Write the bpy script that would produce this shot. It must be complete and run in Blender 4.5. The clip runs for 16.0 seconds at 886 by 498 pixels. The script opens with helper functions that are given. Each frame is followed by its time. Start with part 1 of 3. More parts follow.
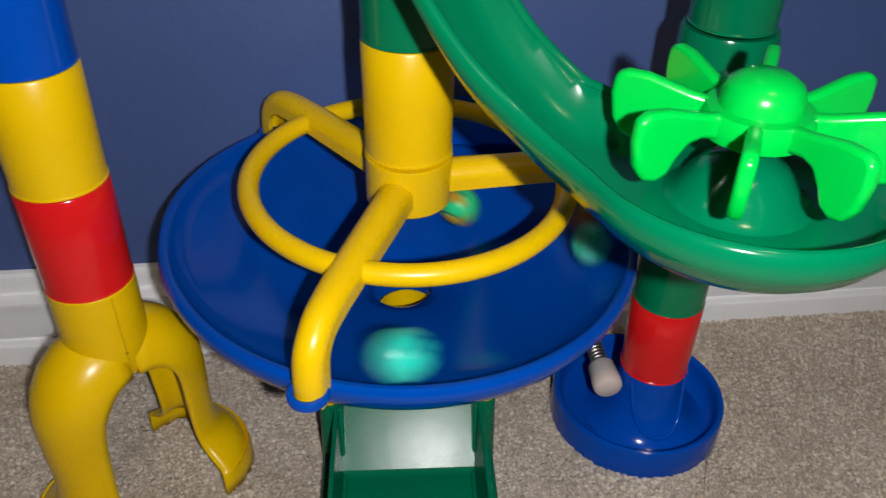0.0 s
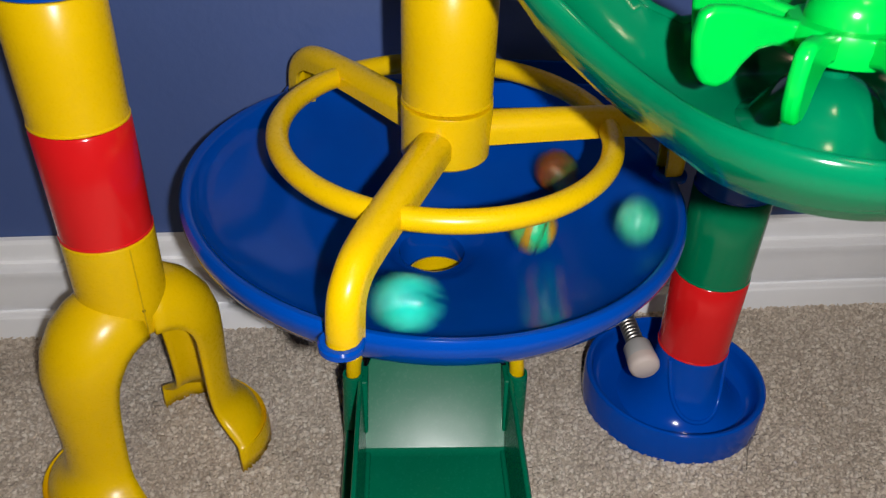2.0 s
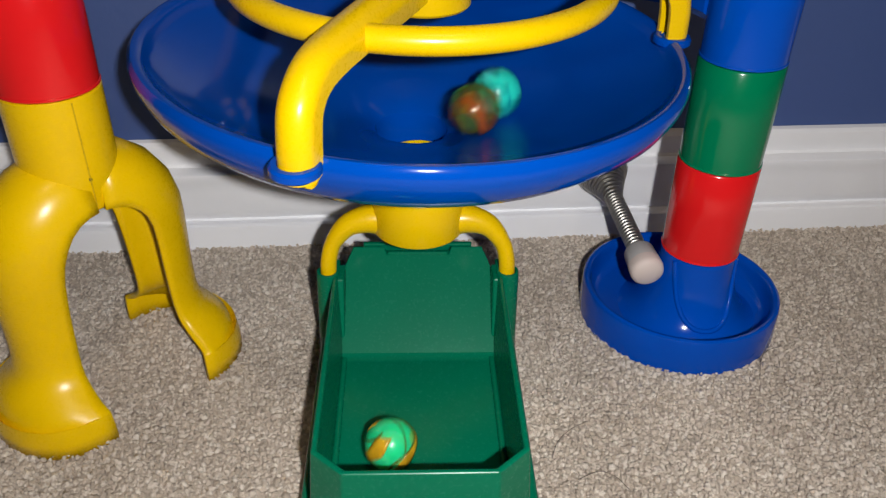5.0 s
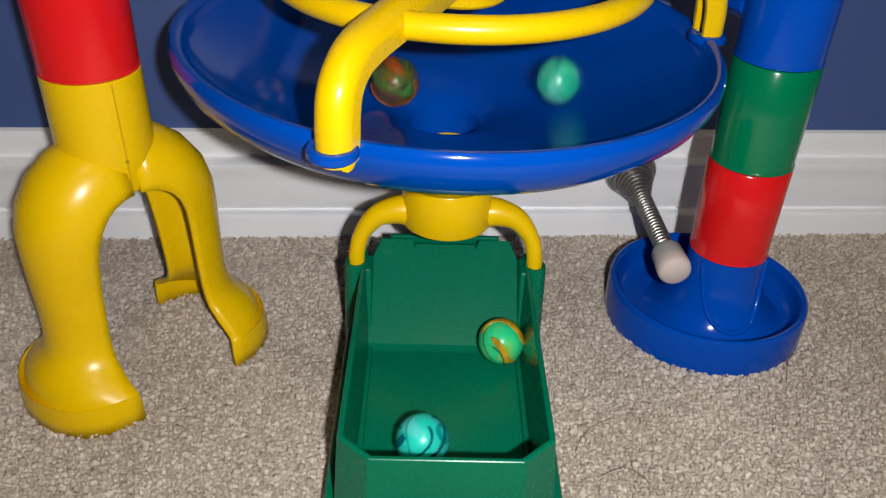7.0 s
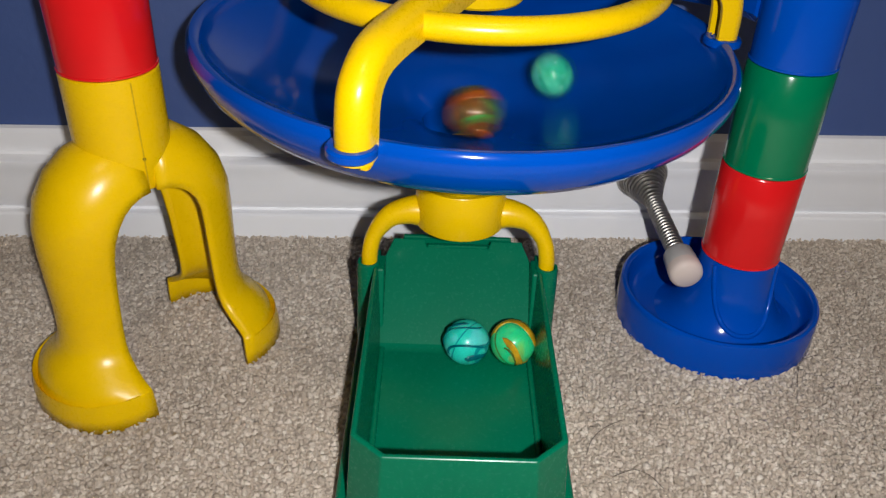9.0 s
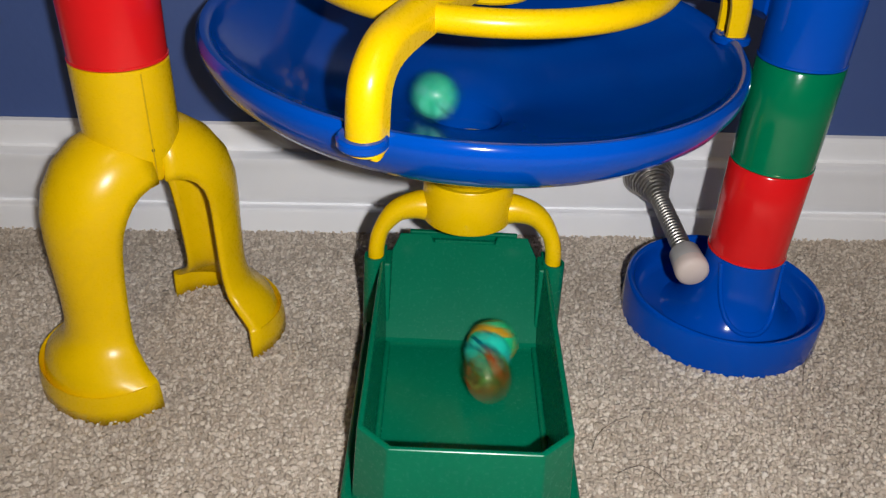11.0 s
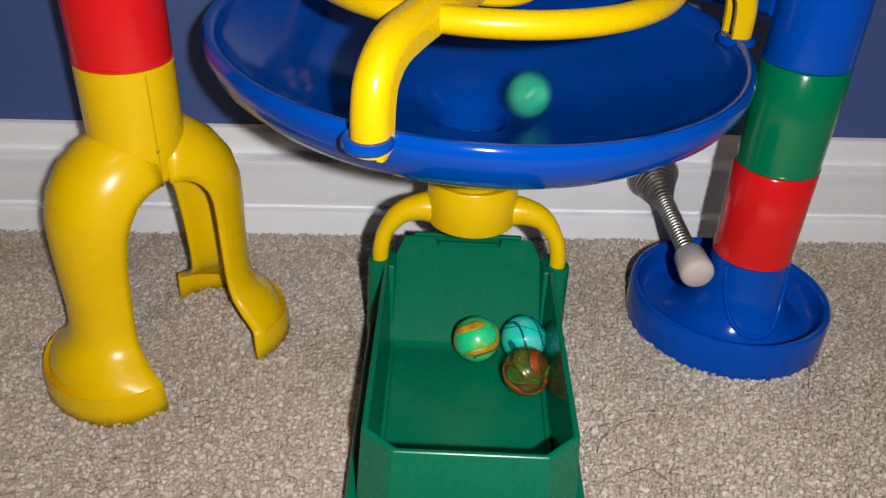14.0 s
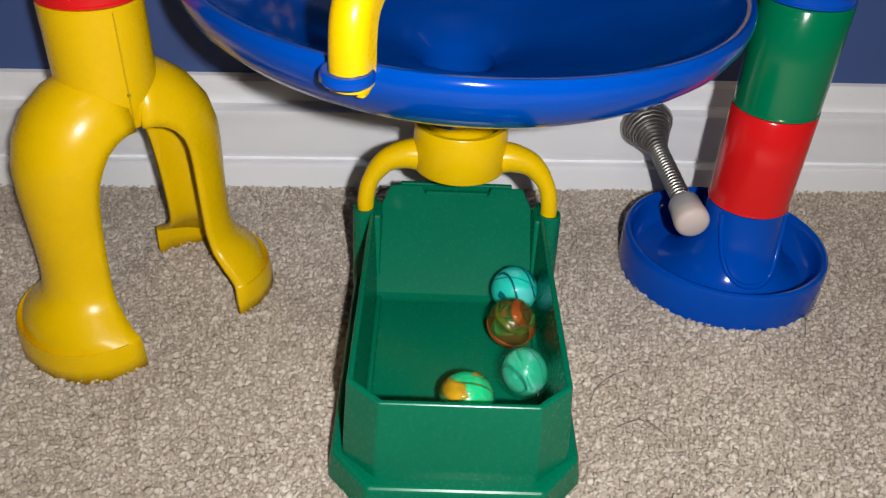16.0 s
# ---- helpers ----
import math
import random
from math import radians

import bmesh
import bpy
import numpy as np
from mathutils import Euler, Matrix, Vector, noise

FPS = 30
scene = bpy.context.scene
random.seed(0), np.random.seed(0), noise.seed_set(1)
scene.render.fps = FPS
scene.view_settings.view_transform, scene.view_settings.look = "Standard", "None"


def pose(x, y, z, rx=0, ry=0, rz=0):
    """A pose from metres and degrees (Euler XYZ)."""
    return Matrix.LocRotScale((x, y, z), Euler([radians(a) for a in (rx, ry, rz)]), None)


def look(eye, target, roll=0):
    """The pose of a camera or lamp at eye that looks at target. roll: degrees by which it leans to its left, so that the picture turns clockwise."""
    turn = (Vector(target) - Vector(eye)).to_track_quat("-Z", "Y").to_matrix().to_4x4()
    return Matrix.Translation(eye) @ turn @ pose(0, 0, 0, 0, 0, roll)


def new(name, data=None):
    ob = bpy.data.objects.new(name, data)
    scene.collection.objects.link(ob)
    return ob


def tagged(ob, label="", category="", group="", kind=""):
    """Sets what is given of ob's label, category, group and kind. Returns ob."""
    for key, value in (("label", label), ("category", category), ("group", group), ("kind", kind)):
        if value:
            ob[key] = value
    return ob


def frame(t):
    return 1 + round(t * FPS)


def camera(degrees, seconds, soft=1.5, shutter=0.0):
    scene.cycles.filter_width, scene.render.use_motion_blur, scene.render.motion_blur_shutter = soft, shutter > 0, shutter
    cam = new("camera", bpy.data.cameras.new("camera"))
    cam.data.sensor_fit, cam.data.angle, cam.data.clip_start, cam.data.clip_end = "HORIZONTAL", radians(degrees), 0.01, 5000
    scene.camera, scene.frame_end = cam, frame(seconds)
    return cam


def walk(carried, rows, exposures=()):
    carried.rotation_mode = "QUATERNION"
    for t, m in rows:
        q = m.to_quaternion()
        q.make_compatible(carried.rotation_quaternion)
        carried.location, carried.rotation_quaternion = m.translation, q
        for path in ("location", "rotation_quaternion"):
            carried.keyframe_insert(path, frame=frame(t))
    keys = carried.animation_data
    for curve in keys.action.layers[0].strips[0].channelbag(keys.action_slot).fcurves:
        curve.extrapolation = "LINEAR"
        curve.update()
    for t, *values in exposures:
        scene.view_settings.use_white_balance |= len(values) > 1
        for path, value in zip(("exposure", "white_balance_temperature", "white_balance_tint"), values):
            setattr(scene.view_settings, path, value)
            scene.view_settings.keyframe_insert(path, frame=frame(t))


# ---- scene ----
from mathutils import geometry

cam = camera(57.6, 16.0, soft=1.25, shutter=0.5)
# seconds, eye, a point straight ahead, roll
PATH = [
    (0.0, (-0.0175, -0.2395, 0.2786), (0.0126, 0.0028, 0.1042), 1.15),
    (0.5, (-0.0283, -0.2416, 0.2764), (-0.0004, 0.0036, 0.1059), 1.54),
    (1.0, (-0.0244, -0.2414, 0.2637), (0.0054, 0.0037, 0.0932), 2.05),
    (1.5, (-0.0277, -0.2412, 0.2584), (0.0016, 0.0037, 0.0876), 2.19),
    (2.0, (-0.0270, -0.2369, 0.2532), (0.0013, 0.0092, 0.0840), 1.88),
    (2.5, (-0.0236, -0.2310, 0.2384), (0.0051, 0.0171, 0.0722), 1.47),
    (3.0, (-0.0260, -0.2323, 0.2387), (0.0017, 0.0163, 0.0730), 1.13),
    (3.5, (-0.0274, -0.2324, 0.2308), (-0.0011, 0.0174, 0.0668), 1.02),
    (4.0, (-0.0090, -0.2310, 0.2102), (0.0181, 0.0189, 0.0465), 1.20),
    (4.5, (-0.0132, -0.2389, 0.2020), (0.0133, 0.0101, 0.0369), 1.07),
    (4.7, (-0.0154, -0.2405, 0.2016), (0.0110, 0.0086, 0.0365), 1.15),
    (7.0, (-0.0209, -0.2447, 0.1981), (-0.0020, 0.0060, 0.0343), 2.00),
    (7.5, (-0.0204, -0.2448, 0.1982), (-0.0016, 0.0061, 0.0349), 2.00),
    (8.0, (-0.0209, -0.2452, 0.1987), (-0.0029, 0.0061, 0.0359), 2.03),
    (8.5, (-0.0214, -0.2454, 0.1983), (-0.0038, 0.0060, 0.0357), 2.21),
    (9.0, (-0.0238, -0.2459, 0.1976), (-0.0066, 0.0056, 0.0349), 2.39),
    (11.5, (-0.0259, -0.2474, 0.1957), (-0.0097, 0.0045, 0.0336), 2.98),
    (12.0, (-0.0263, -0.2476, 0.1960), (-0.0113, 0.0047, 0.0343), 2.90),
    (12.5, (-0.0264, -0.2476, 0.1957), (-0.0115, 0.0046, 0.0339), 2.86),
    (13.0, (-0.0262, -0.2477, 0.1951), (-0.0111, 0.0045, 0.0334), 2.88),
    (13.5, (-0.0262, -0.2474, 0.1951), (-0.0105, 0.0048, 0.0334), 2.89),
    (14.0, (-0.0261, -0.2471, 0.1950), (-0.0106, 0.0054, 0.0338), 2.72),
    (14.5, (-0.0264, -0.2474, 0.1949), (-0.0110, 0.0053, 0.0340), 2.57),
    (15.0, (-0.0281, -0.2448, 0.1892), (-0.0125, 0.0056, 0.0247), 2.43),
    (15.5, (-0.0266, -0.2416, 0.1858), (-0.0090, 0.0040, 0.0144), 2.82),
    (16.0, (-0.0246, -0.2419, 0.1858), (-0.0054, 0.0029, 0.0134), 2.80),
]
WALK = [(t, look(eye, ahead, roll)) for t, eye, ahead, roll in PATH]
walk(cam, WALK)

# ---- light: a dim room, lit by the small torch beside the lens and an added fill lamp ----
world = bpy.data.worlds.new("room_dusk")
scene.world = world
world.use_nodes = True
world.node_tree.nodes["Background"].inputs[0].default_value = (0.75, 0.85, 1.0, 1)
world.node_tree.nodes["Background"].inputs[1].default_value = 0.02
scene.view_settings.exposure = 0.0
TORCH = 6900.0
# strength of the unseen warm lamp added to lift the shadows
FILL_LIGHT = 25.0


# ---- materials ----
def node_material(name):
    mat = bpy.data.materials.new(name)
    mat.use_nodes = True
    nodes, links = mat.node_tree.nodes, mat.node_tree.links
    return mat, nodes, links, nodes["Principled BSDF"]


def add_noise(nodes, links, scale, detail=3.0, rough=0.55):
    co = nodes.new("ShaderNodeTexCoord")
    n = nodes.new("ShaderNodeTexNoise")
    n.inputs["Scale"].default_value = scale
    n.inputs["Detail"].default_value = detail
    n.inputs["Roughness"].default_value = rough
    links.new(co.outputs["Object"], n.inputs["Vector"])
    return n


def ramp(nodes, links, source, stops):
    r = nodes.new("ShaderNodeValToRGB")
    while len(r.color_ramp.elements) < len(stops):
        r.color_ramp.elements.new(0.5)
    for e, (p, c) in zip(r.color_ramp.elements, stops):
        e.position, e.color = p, (*c, 1)
    links.new(source, r.inputs[0])
    return r


def bump(nodes, links, source, bsdf, strength, distance):
    b = nodes.new("ShaderNodeBump")
    b.inputs["Strength"].default_value = strength
    b.inputs["Distance"].default_value = distance
    links.new(source, b.inputs["Height"])
    links.new(b.outputs[0], bsdf.inputs["Normal"])
    return b


def plastic(name, color, rough=0.22, glow=0.0, gloss=0.5, wavy=0.05):
    """Moulded toy plastic: slight mottling, fine scuffs and a very slightly wavy skin."""
    mat, nodes, links, bsdf = node_material(name)
    n = add_noise(nodes, links, 55, 4)
    lo, hi = [c * 0.96 for c in color], [min(1, c * 1.03) for c in color]
    r = ramp(nodes, links, n.outputs["Fac"], [(0.3, lo), (0.7, hi)])
    links.new(r.outputs[0], bsdf.inputs["Base Color"])
    s = add_noise(nodes, links, 900, 6, 0.7)
    m = nodes.new("ShaderNodeMapRange")
    m.inputs["To Min"].default_value, m.inputs["To Max"].default_value = rough * 0.75, rough * 1.35
    links.new(s.outputs["Fac"], m.inputs["Value"])
    links.new(m.outputs[0], bsdf.inputs["Roughness"])
    w = add_noise(nodes, links, 90, 1)
    bump(nodes, links, w.outputs["Fac"], bsdf, wavy, 0.001)
    bsdf.inputs["IOR"].default_value = 1.5
    bsdf.inputs["Specular IOR Level"].default_value = gloss
    bsdf.inputs["Subsurface Weight"].default_value = glow
    bsdf.inputs["Subsurface Radius"].default_value = (0.004, 0.004, 0.004)
    bsdf.inputs["Subsurface Scale"].default_value = 0.6
    return mat


YELLOW = plastic("yellow_plastic", (0.76, 0.485, 0.0), 0.27, gloss=0.38)
RED = plastic("red_plastic", (0.66, 0.010, 0.012), 0.15)
BLUE = plastic("blue_plastic", (0.0, 0.062, 0.42), 0.13, gloss=0.28)
BOWL_BLUE = plastic("bowl_blue_plastic", (0.0, 0.054, 0.350), 0.11, gloss=0.24, wavy=0.01)
GREEN = plastic("green_plastic", (0.0, 0.160, 0.066), 0.14)
TRAY_GREEN = plastic("tray_green_plastic", (0.0, 0.140, 0.070), 0.25, gloss=0.24)
# the yellow plastic darkened: shade along the seam put into its colour
SEAM = plastic("seam_shadow_yellow", (0.50, 0.31, 0.0), 0.4)
# near-black brown: the shade inside the pinhole, put into colour
DARK = plastic("hole_shade_brown", (0.06, 0.04, 0.01), 0.6)
LIME = plastic("lime_plastic", (0.0, 0.52, 0.055), 0.2, 0.2)


def carpet_material():
    mat, nodes, links, bsdf = node_material("carpet_pile")
    geo = nodes.new("ShaderNodeNewGeometry")
    r = ramp(nodes, links, geo.outputs["Random Per Island"], [(0.0, (0.50, 0.41, 0.32)), (0.5, (0.74, 0.63, 0.52)), (1.0, (0.95, 0.86, 0.75))])
    big = add_noise(nodes, links, 14, 3)
    g = ramp(nodes, links, big.outputs["Fac"], [(0.35, (0.86, 0.84, 0.82)), (0.65, (1.05, 1.05, 1.05))])
    mix = nodes.new("ShaderNodeMixRGB")
    mix.blend_type = "MULTIPLY"
    mix.inputs[0].default_value = 1.0
    links.new(r.outputs[0], mix.inputs[1])
    links.new(g.outputs[0], mix.inputs[2])
    links.new(mix.outputs[0], bsdf.inputs["Base Color"])
    fine = add_noise(nodes, links, 2600, 4, 0.7)
    bump(nodes, links, fine.outputs["Fac"], bsdf, 1.0, 0.0008)
    bsdf.inputs["Roughness"].default_value = 0.75
    bsdf.inputs["Specular IOR Level"].default_value = 0.35
    bsdf.inputs["Sheen Weight"].default_value = 0.25
    return mat


def painted(name, color, rough, grain, depth):
    mat, nodes, links, bsdf = node_material(name)
    n = add_noise(nodes, links, 8, 5)
    r = ramp(nodes, links, n.outputs["Fac"], [(0.3, [c * 0.9 for c in color]), (0.7, [c * 1.06 for c in color])])
    links.new(r.outputs[0], bsdf.inputs["Base Color"])
    f = add_noise(nodes, links, grain, 3)
    bump(nodes, links, f.outputs["Fac"], bsdf, 0.25, depth)
    bsdf.inputs["Roughness"].default_value = rough
    return mat


CARPET = carpet_material()
WALL = painted("blue_wall_paint", (0.052, 0.096, 0.275), 0.46, 260, 0.0006)
WALL.node_tree.nodes["Principled BSDF"].inputs["Specular IOR Level"].default_value = 0.75
TRIM = painted("white_trim_paint", (0.88, 0.885, 0.91), 0.35, 120, 0.0004)
CEIL = painted("white_ceiling_paint", (0.75, 0.74, 0.72), 0.8, 90, 0.001)


def metal_material():
    mat, nodes, links, bsdf = node_material("spring_steel")
    n = add_noise(nodes, links, 400, 3)
    r = ramp(nodes, links, n.outputs["Fac"], [(0.3, (0.34, 0.32, 0.29)), (0.7, (0.50, 0.48, 0.45))])
    links.new(r.outputs[0], bsdf.inputs["Base Color"])
    bsdf.inputs["Metallic"].default_value = 1.0
    bsdf.inputs["Roughness"].default_value = 0.42
    return mat


STEEL = metal_material()
GREY_RUBBER = painted("grey_rubber", (0.52, 0.50, 0.48), 0.5, 500, 0.0003)
RUBBER = painted("pale_rubber", (0.62, 0.52, 0.47), 0.6, 500, 0.0003)


# ---- mesh helpers ----
def part(name, bm, material, parent=None, label="", smooth=True, angle=40):
    me = bpy.data.meshes.new(name)
    bmesh.ops.recalc_face_normals(bm, faces=bm.faces)
    bm.to_mesh(me)
    bm.free()
    me.materials.append(material)
    for p in me.polygons:
        p.use_smooth = smooth
    if smooth:
        me.set_sharp_from_angle(angle=radians(angle))
    ob = new(name, me)
    if parent is not None:
        ob.parent = parent
    if label:
        ob["label"] = label
    return ob


def thing(name, m, label, category, group="", kind=""):
    e = new(name)
    e.empty_display_size = 0.01
    e.matrix_basis = m
    return tagged(e, label, category, group, kind)


def lathe(profile, n=64, bm=None, at=(0, 0, 0), closed=False):
    """Turn a profile of (radius, height) about the z axis."""
    bm = bm or bmesh.new()
    rings = []
    for r, z in profile:
        if r < 1e-6:
            rings.append([bm.verts.new((at[0], at[1], at[2] + z))] * n)
        else:
            rings.append([bm.verts.new((at[0] + r * math.cos(6.283185307 * i / n), at[1] + r * math.sin(6.283185307 * i / n), at[2] + z)) for i in range(n)])
    pairs = list(zip(rings, rings[1:])) + ([(rings[-1], rings[0])] if closed else [])
    for a, b in pairs:
        for i in range(n):
            j = (i + 1) % n
            vs = []
            for v in (a[i], a[j], b[j], b[i]):
                if v not in vs:
                    vs.append(v)
            if len(vs) > 2:
                bm.faces.new(vs)
    return bm


def smooth_path(pts, steps=8):
    """A Catmull-Rom curve through the points."""
    pts = [Vector(p) for p in pts]
    ext = [2 * pts[0] - pts[1]] + pts + [2 * pts[-1] - pts[-2]]
    out = []
    for i in range(1, len(ext) - 2):
        p0, p1, p2, p3 = ext[i - 1:i + 3]
        for k in range(steps):
            t = k / steps
            out.append(0.5 * ((2 * p1) + (p2 - p0) * t + (2 * p0 - 5 * p1 + 4 * p2 - p3) * t * t + (3 * p1 - p0 - 3 * p2 + p3) * t ** 3))
    out.append(pts[-1])
    return out


def pipe(path, radius, n=16, bm=None, loop=False, round_end=False):
    """A round bar along a path; radius: one number, or one for each point."""
    bm = bm or bmesh.new()
    path = [Vector(p) for p in path]
    rad = radius if isinstance(radius, (list, tuple)) else [radius] * len(path)
    rings, side = [], None
    for i, p in enumerate(path):
        a = path[i - 1] if (i or loop) else path[i]
        b = path[(i + 1) % len(path)] if (loop or i + 1 < len(path)) else path[i]
        d = (b - a).normalized()
        if side is None:
            side = d.orthogonal().normalized() if abs(d.z) > 0.9 else d.cross(Vector((0, 0, 1))).normalized()
        side = (side - d * side.dot(d)).normalized()
        up = d.cross(side)
        rings.append([bm.verts.new(p + rad[i] * (side * math.cos(6.283185307 * k / n) + up * math.sin(6.283185307 * k / n))) for k in range(n)])
    pairs = list(zip(rings, rings[1:])) + ([(rings[-1], rings[0])] if loop else [])
    for a, b in pairs:
        for k in range(n):
            bm.faces.new((a[k], a[(k + 1) % n], b[(k + 1) % n], b[k]))
    if not loop:
        bm.faces.new(rings[0][::-1])
        bm.faces.new(rings[-1])
    return bm


def channel(path, widths, depths, wall, across, n=14, bm=None):
    """An inverted-U bar along a path in an upright plane; across: the level direction over the path."""
    bm = bm or bmesh.new()
    path = [Vector(p) for p in path]
    across = Vector(across).normalized()
    rings = []
    for i, p in enumerate(path):
        d = (path[min(i + 1, len(path) - 1)] - path[max(i - 1, 0)]).normalized()
        up = across.cross(d)
        up = up if up.z > 0 or abs(up.z) < 0.05 and up.dot(p) > 0 else -up
        w, deep = widths[i], depths[i]
        outer = [(-w, -deep)] + [(-w * math.cos(math.pi * k / n), 0.9 * w * math.sin(math.pi * k / n)) for k in range(n + 1)] + [(w, -deep)]
        q = w - wall
        inner = [(q, -deep)] + [(q * math.cos(math.pi * k / n), 0.9 * q * math.sin(math.pi * k / n)) for k in range(n + 1)] + [(-q, -deep)]
        rings.append([bm.verts.new(p + across * x + up * z) for x, z in outer + inner])
    m = len(rings[0])
    for a, b in zip(rings, rings[1:]):
        for k in range(m):
            bm.faces.new((a[k], a[(k + 1) % m], b[(k + 1) % m], b[k]))
    for ring in (rings[0], rings[-1]):
        for k in range(m // 2 - 1):
            bm.faces.new((ring[k], ring[k + 1], ring[m - 2 - k], ring[m - 1 - k]))
    return bm


def prism(outline, z0, z1, bm=None, taper=None):
    """An upright prism on an outline; taper: another outline for the top."""
    bm = bm or bmesh.new()
    lo = [bm.verts.new((x, y, z0)) for x, y in outline]
    hi = [bm.verts.new((x, y, z1)) for x, y in (taper or outline)]
    n = len(lo)
    for i in range(n):
        bm.faces.new((lo[i], lo[(i + 1) % n], hi[(i + 1) % n], hi[i]))
    bm.faces.new(lo[::-1])
    bm.faces.new(hi)
    return bm


def soften(ob, width, segments=2, angle=35):
    m = ob.modifiers.new("bevel", "BEVEL")
    m.width, m.segments, m.limit_method, m.angle_limit = width, segments, "ANGLE", radians(angle)
    return ob


def thicken(ob, t, offset=-1):
    m = ob.modifiers.new("solidify", "SOLIDIFY")
    m.thickness, m.offset = t, offset
    return ob


def block(x0, x1, y0, y1, z0, z1, bm=None):
    return prism([(x0, y0), (x1, y0), (x1, y1), (x0, y1)], z0, z1, bm)


# ---- the room ----
WALL_Y = 0.082
ROOM = (-1.6, 1.9, -2.6, WALL_Y, 2.4)
tagged(part("wall_north", block(ROOM[0], ROOM[1], WALL_Y, WALL_Y + 0.12, -0.02, ROOM[4]), WALL, smooth=False), "dark blue painted wall behind the toy", "wall", kind="structure")
for nm, b in (("wall_south", (ROOM[0], ROOM[1], ROOM[2] - 0.12, ROOM[2], -0.02, ROOM[4])), ("wall_west", (ROOM[0] - 0.12, ROOM[0], ROOM[2] - 0.12, WALL_Y + 0.12, -0.02, ROOM[4])),
              ("wall_east", (ROOM[1], ROOM[1] + 0.12, ROOM[2] - 0.12, WALL_Y + 0.12, -0.02, ROOM[4]))):
    tagged(part(nm, block(*b), WALL, smooth=False), "plain blue painted wall of the room", "wall", kind="structure")
tagged(part("ceiling", block(ROOM[0], ROOM[1], ROOM[2], WALL_Y, ROOM[4], ROOM[4] + 0.1), CEIL, smooth=False), "plain white ceiling", "ceiling", kind="structure")


def carpet():
    """Tufts of twisted yarn over the near floor, a plain pile farther off."""
    floor = tagged(part("floor", block(ROOM[0], ROOM[1], ROOM[2], WALL_Y, -0.05, -0.0012), CARPET, smooth=False), "beige carpeted floor", "floor", kind="structure")
    rng = np.random.default_rng(4)

    def lumps(shape, step, small, large, lift):
        """A jittered field of squashed lumps of yarn."""
        bm = bmesh.new()
        shape(bm)
        bm.verts.ensure_lookup_table()
        base = np.array([v.co[:] for v in bm.verts])
        tri = np.array([[v.index for v in f.verts] for f in bm.faces])
        bm.free()
        xs, ys = np.meshgrid(np.arange(-0.31, 0.33, step), np.arange(-0.155, 0.072, step))
        pts = np.stack([xs.ravel(), ys.ravel()], 1) + rng.uniform(-0.6 * step, 0.6 * step, (xs.size, 2))
        n = len(pts)
        size = rng.uniform(small, large, (n, 1, 1)) * np.array([1.0, 1.0, 1.05])
        ang = rng.uniform(0, 6.283, n)
        ca, sa = np.cos(ang)[:, None], np.sin(ang)[:, None]
        v = base[None] * size * (1 + rng.uniform(-0.32, 0.32, (n, len(base), 1)))
        v[..., 0] *= rng.uniform(0.8, 1.5, (n, 1))
        x, y = v[..., 0] * ca - v[..., 1] * sa, v[..., 0] * sa + v[..., 1] * ca
        z = v[..., 2] + lift + rng.uniform(-0.0006, 0.0006, (n, 1))
        x, y = x + pts[:, :1], y + pts[:, 1:]
        return np.stack([x, y, z], 2).reshape(-1, 3), (tri[None] + (np.arange(n) * len(base))[:, None, None]).reshape(-1, 3)

    big = lumps(lambda bm: bmesh.ops.create_icosphere(bm, subdivisions=1, radius=1.0), 0.00185, 0.00070, 0.00132, -0.0010)
    fine = lumps(lambda bm: bmesh.ops.create_icosphere(bm, subdivisions=1, radius=1.0), 0.00150, 0.00034, 0.00066, -0.0003)
    co = np.concatenate([big[0], fine[0]])
    faces = np.concatenate([big[1], fine[1] + len(big[0])])
    me = bpy.data.meshes.new("carpet_tufts")
    me.vertices.add(len(co))
    me.vertices.foreach_set("co", co.ravel())
    me.loops.add(faces.size)
    me.loops.foreach_set("vertex_index", faces.ravel().astype(np.int32))
    me.polygons.add(len(faces))
    me.polygons.foreach_set("loop_start", np.arange(0, faces.size, 3, dtype=np.int32))
    me.polygons.foreach_set("use_smooth", np.ones(len(faces), dtype=bool))
    me.update()
    me.validate()
    me.materials.append(CARPET)
    tagged(new("carpet_tufts", me), "beige and grey flecked short cut-pile carpet", "carpet", kind="stuff")


carpet()


def hairs():
    dark = painted("dark_hair", (0.05, 0.035, 0.025), 0.5, 300, 0.0001)
    for pts in HAIRS:
        path = smooth_path([(x, y, 0.0011) for x, y in pts], 6)
        tagged(part("hair", pipe(path, 0.00009, 6), dark), "fine dark curved hair lying on the carpet", "hair", "stray hairs on the carpet")


HAIRS = [[(0.0444, -0.0743), (0.0488, -0.0723), (0.0529, -0.0714), (0.0569, -0.0741), (0.0598, -0.0793)], [(0.0381, -0.0648), (0.0413, -0.0581), (0.0465, -0.0530), (0.0534, -0.0494)], [(0.1217, -0.0336), (0.1273, -0.0222), (0.1320, -0.0176), (0.1381, -0.0156)]]
hairs()

# skirting board: a moulded profile along the wall
SKIRT = [(0.0, -0.01), (0.0, 0.0088), (0.0006, 0.0104), (0.0018, 0.0111), (0.0050, 0.0112), (0.0056, 0.0120), (0.0042, 0.0140), (0.0034, 0.0175), (0.0034, 0.0260), (0.0030, 0.0312), (0.0022, 0.0338), (0.0024, 0.0352), (0.0040, 0.0362),
         (0.0078, 0.0365), (0.0086, 0.0376), (0.0078, 0.0430), (0.0084, 0.0462), (0.0098, 0.0478), (0.0120, 0.0484), (0.0125, -0.01)]


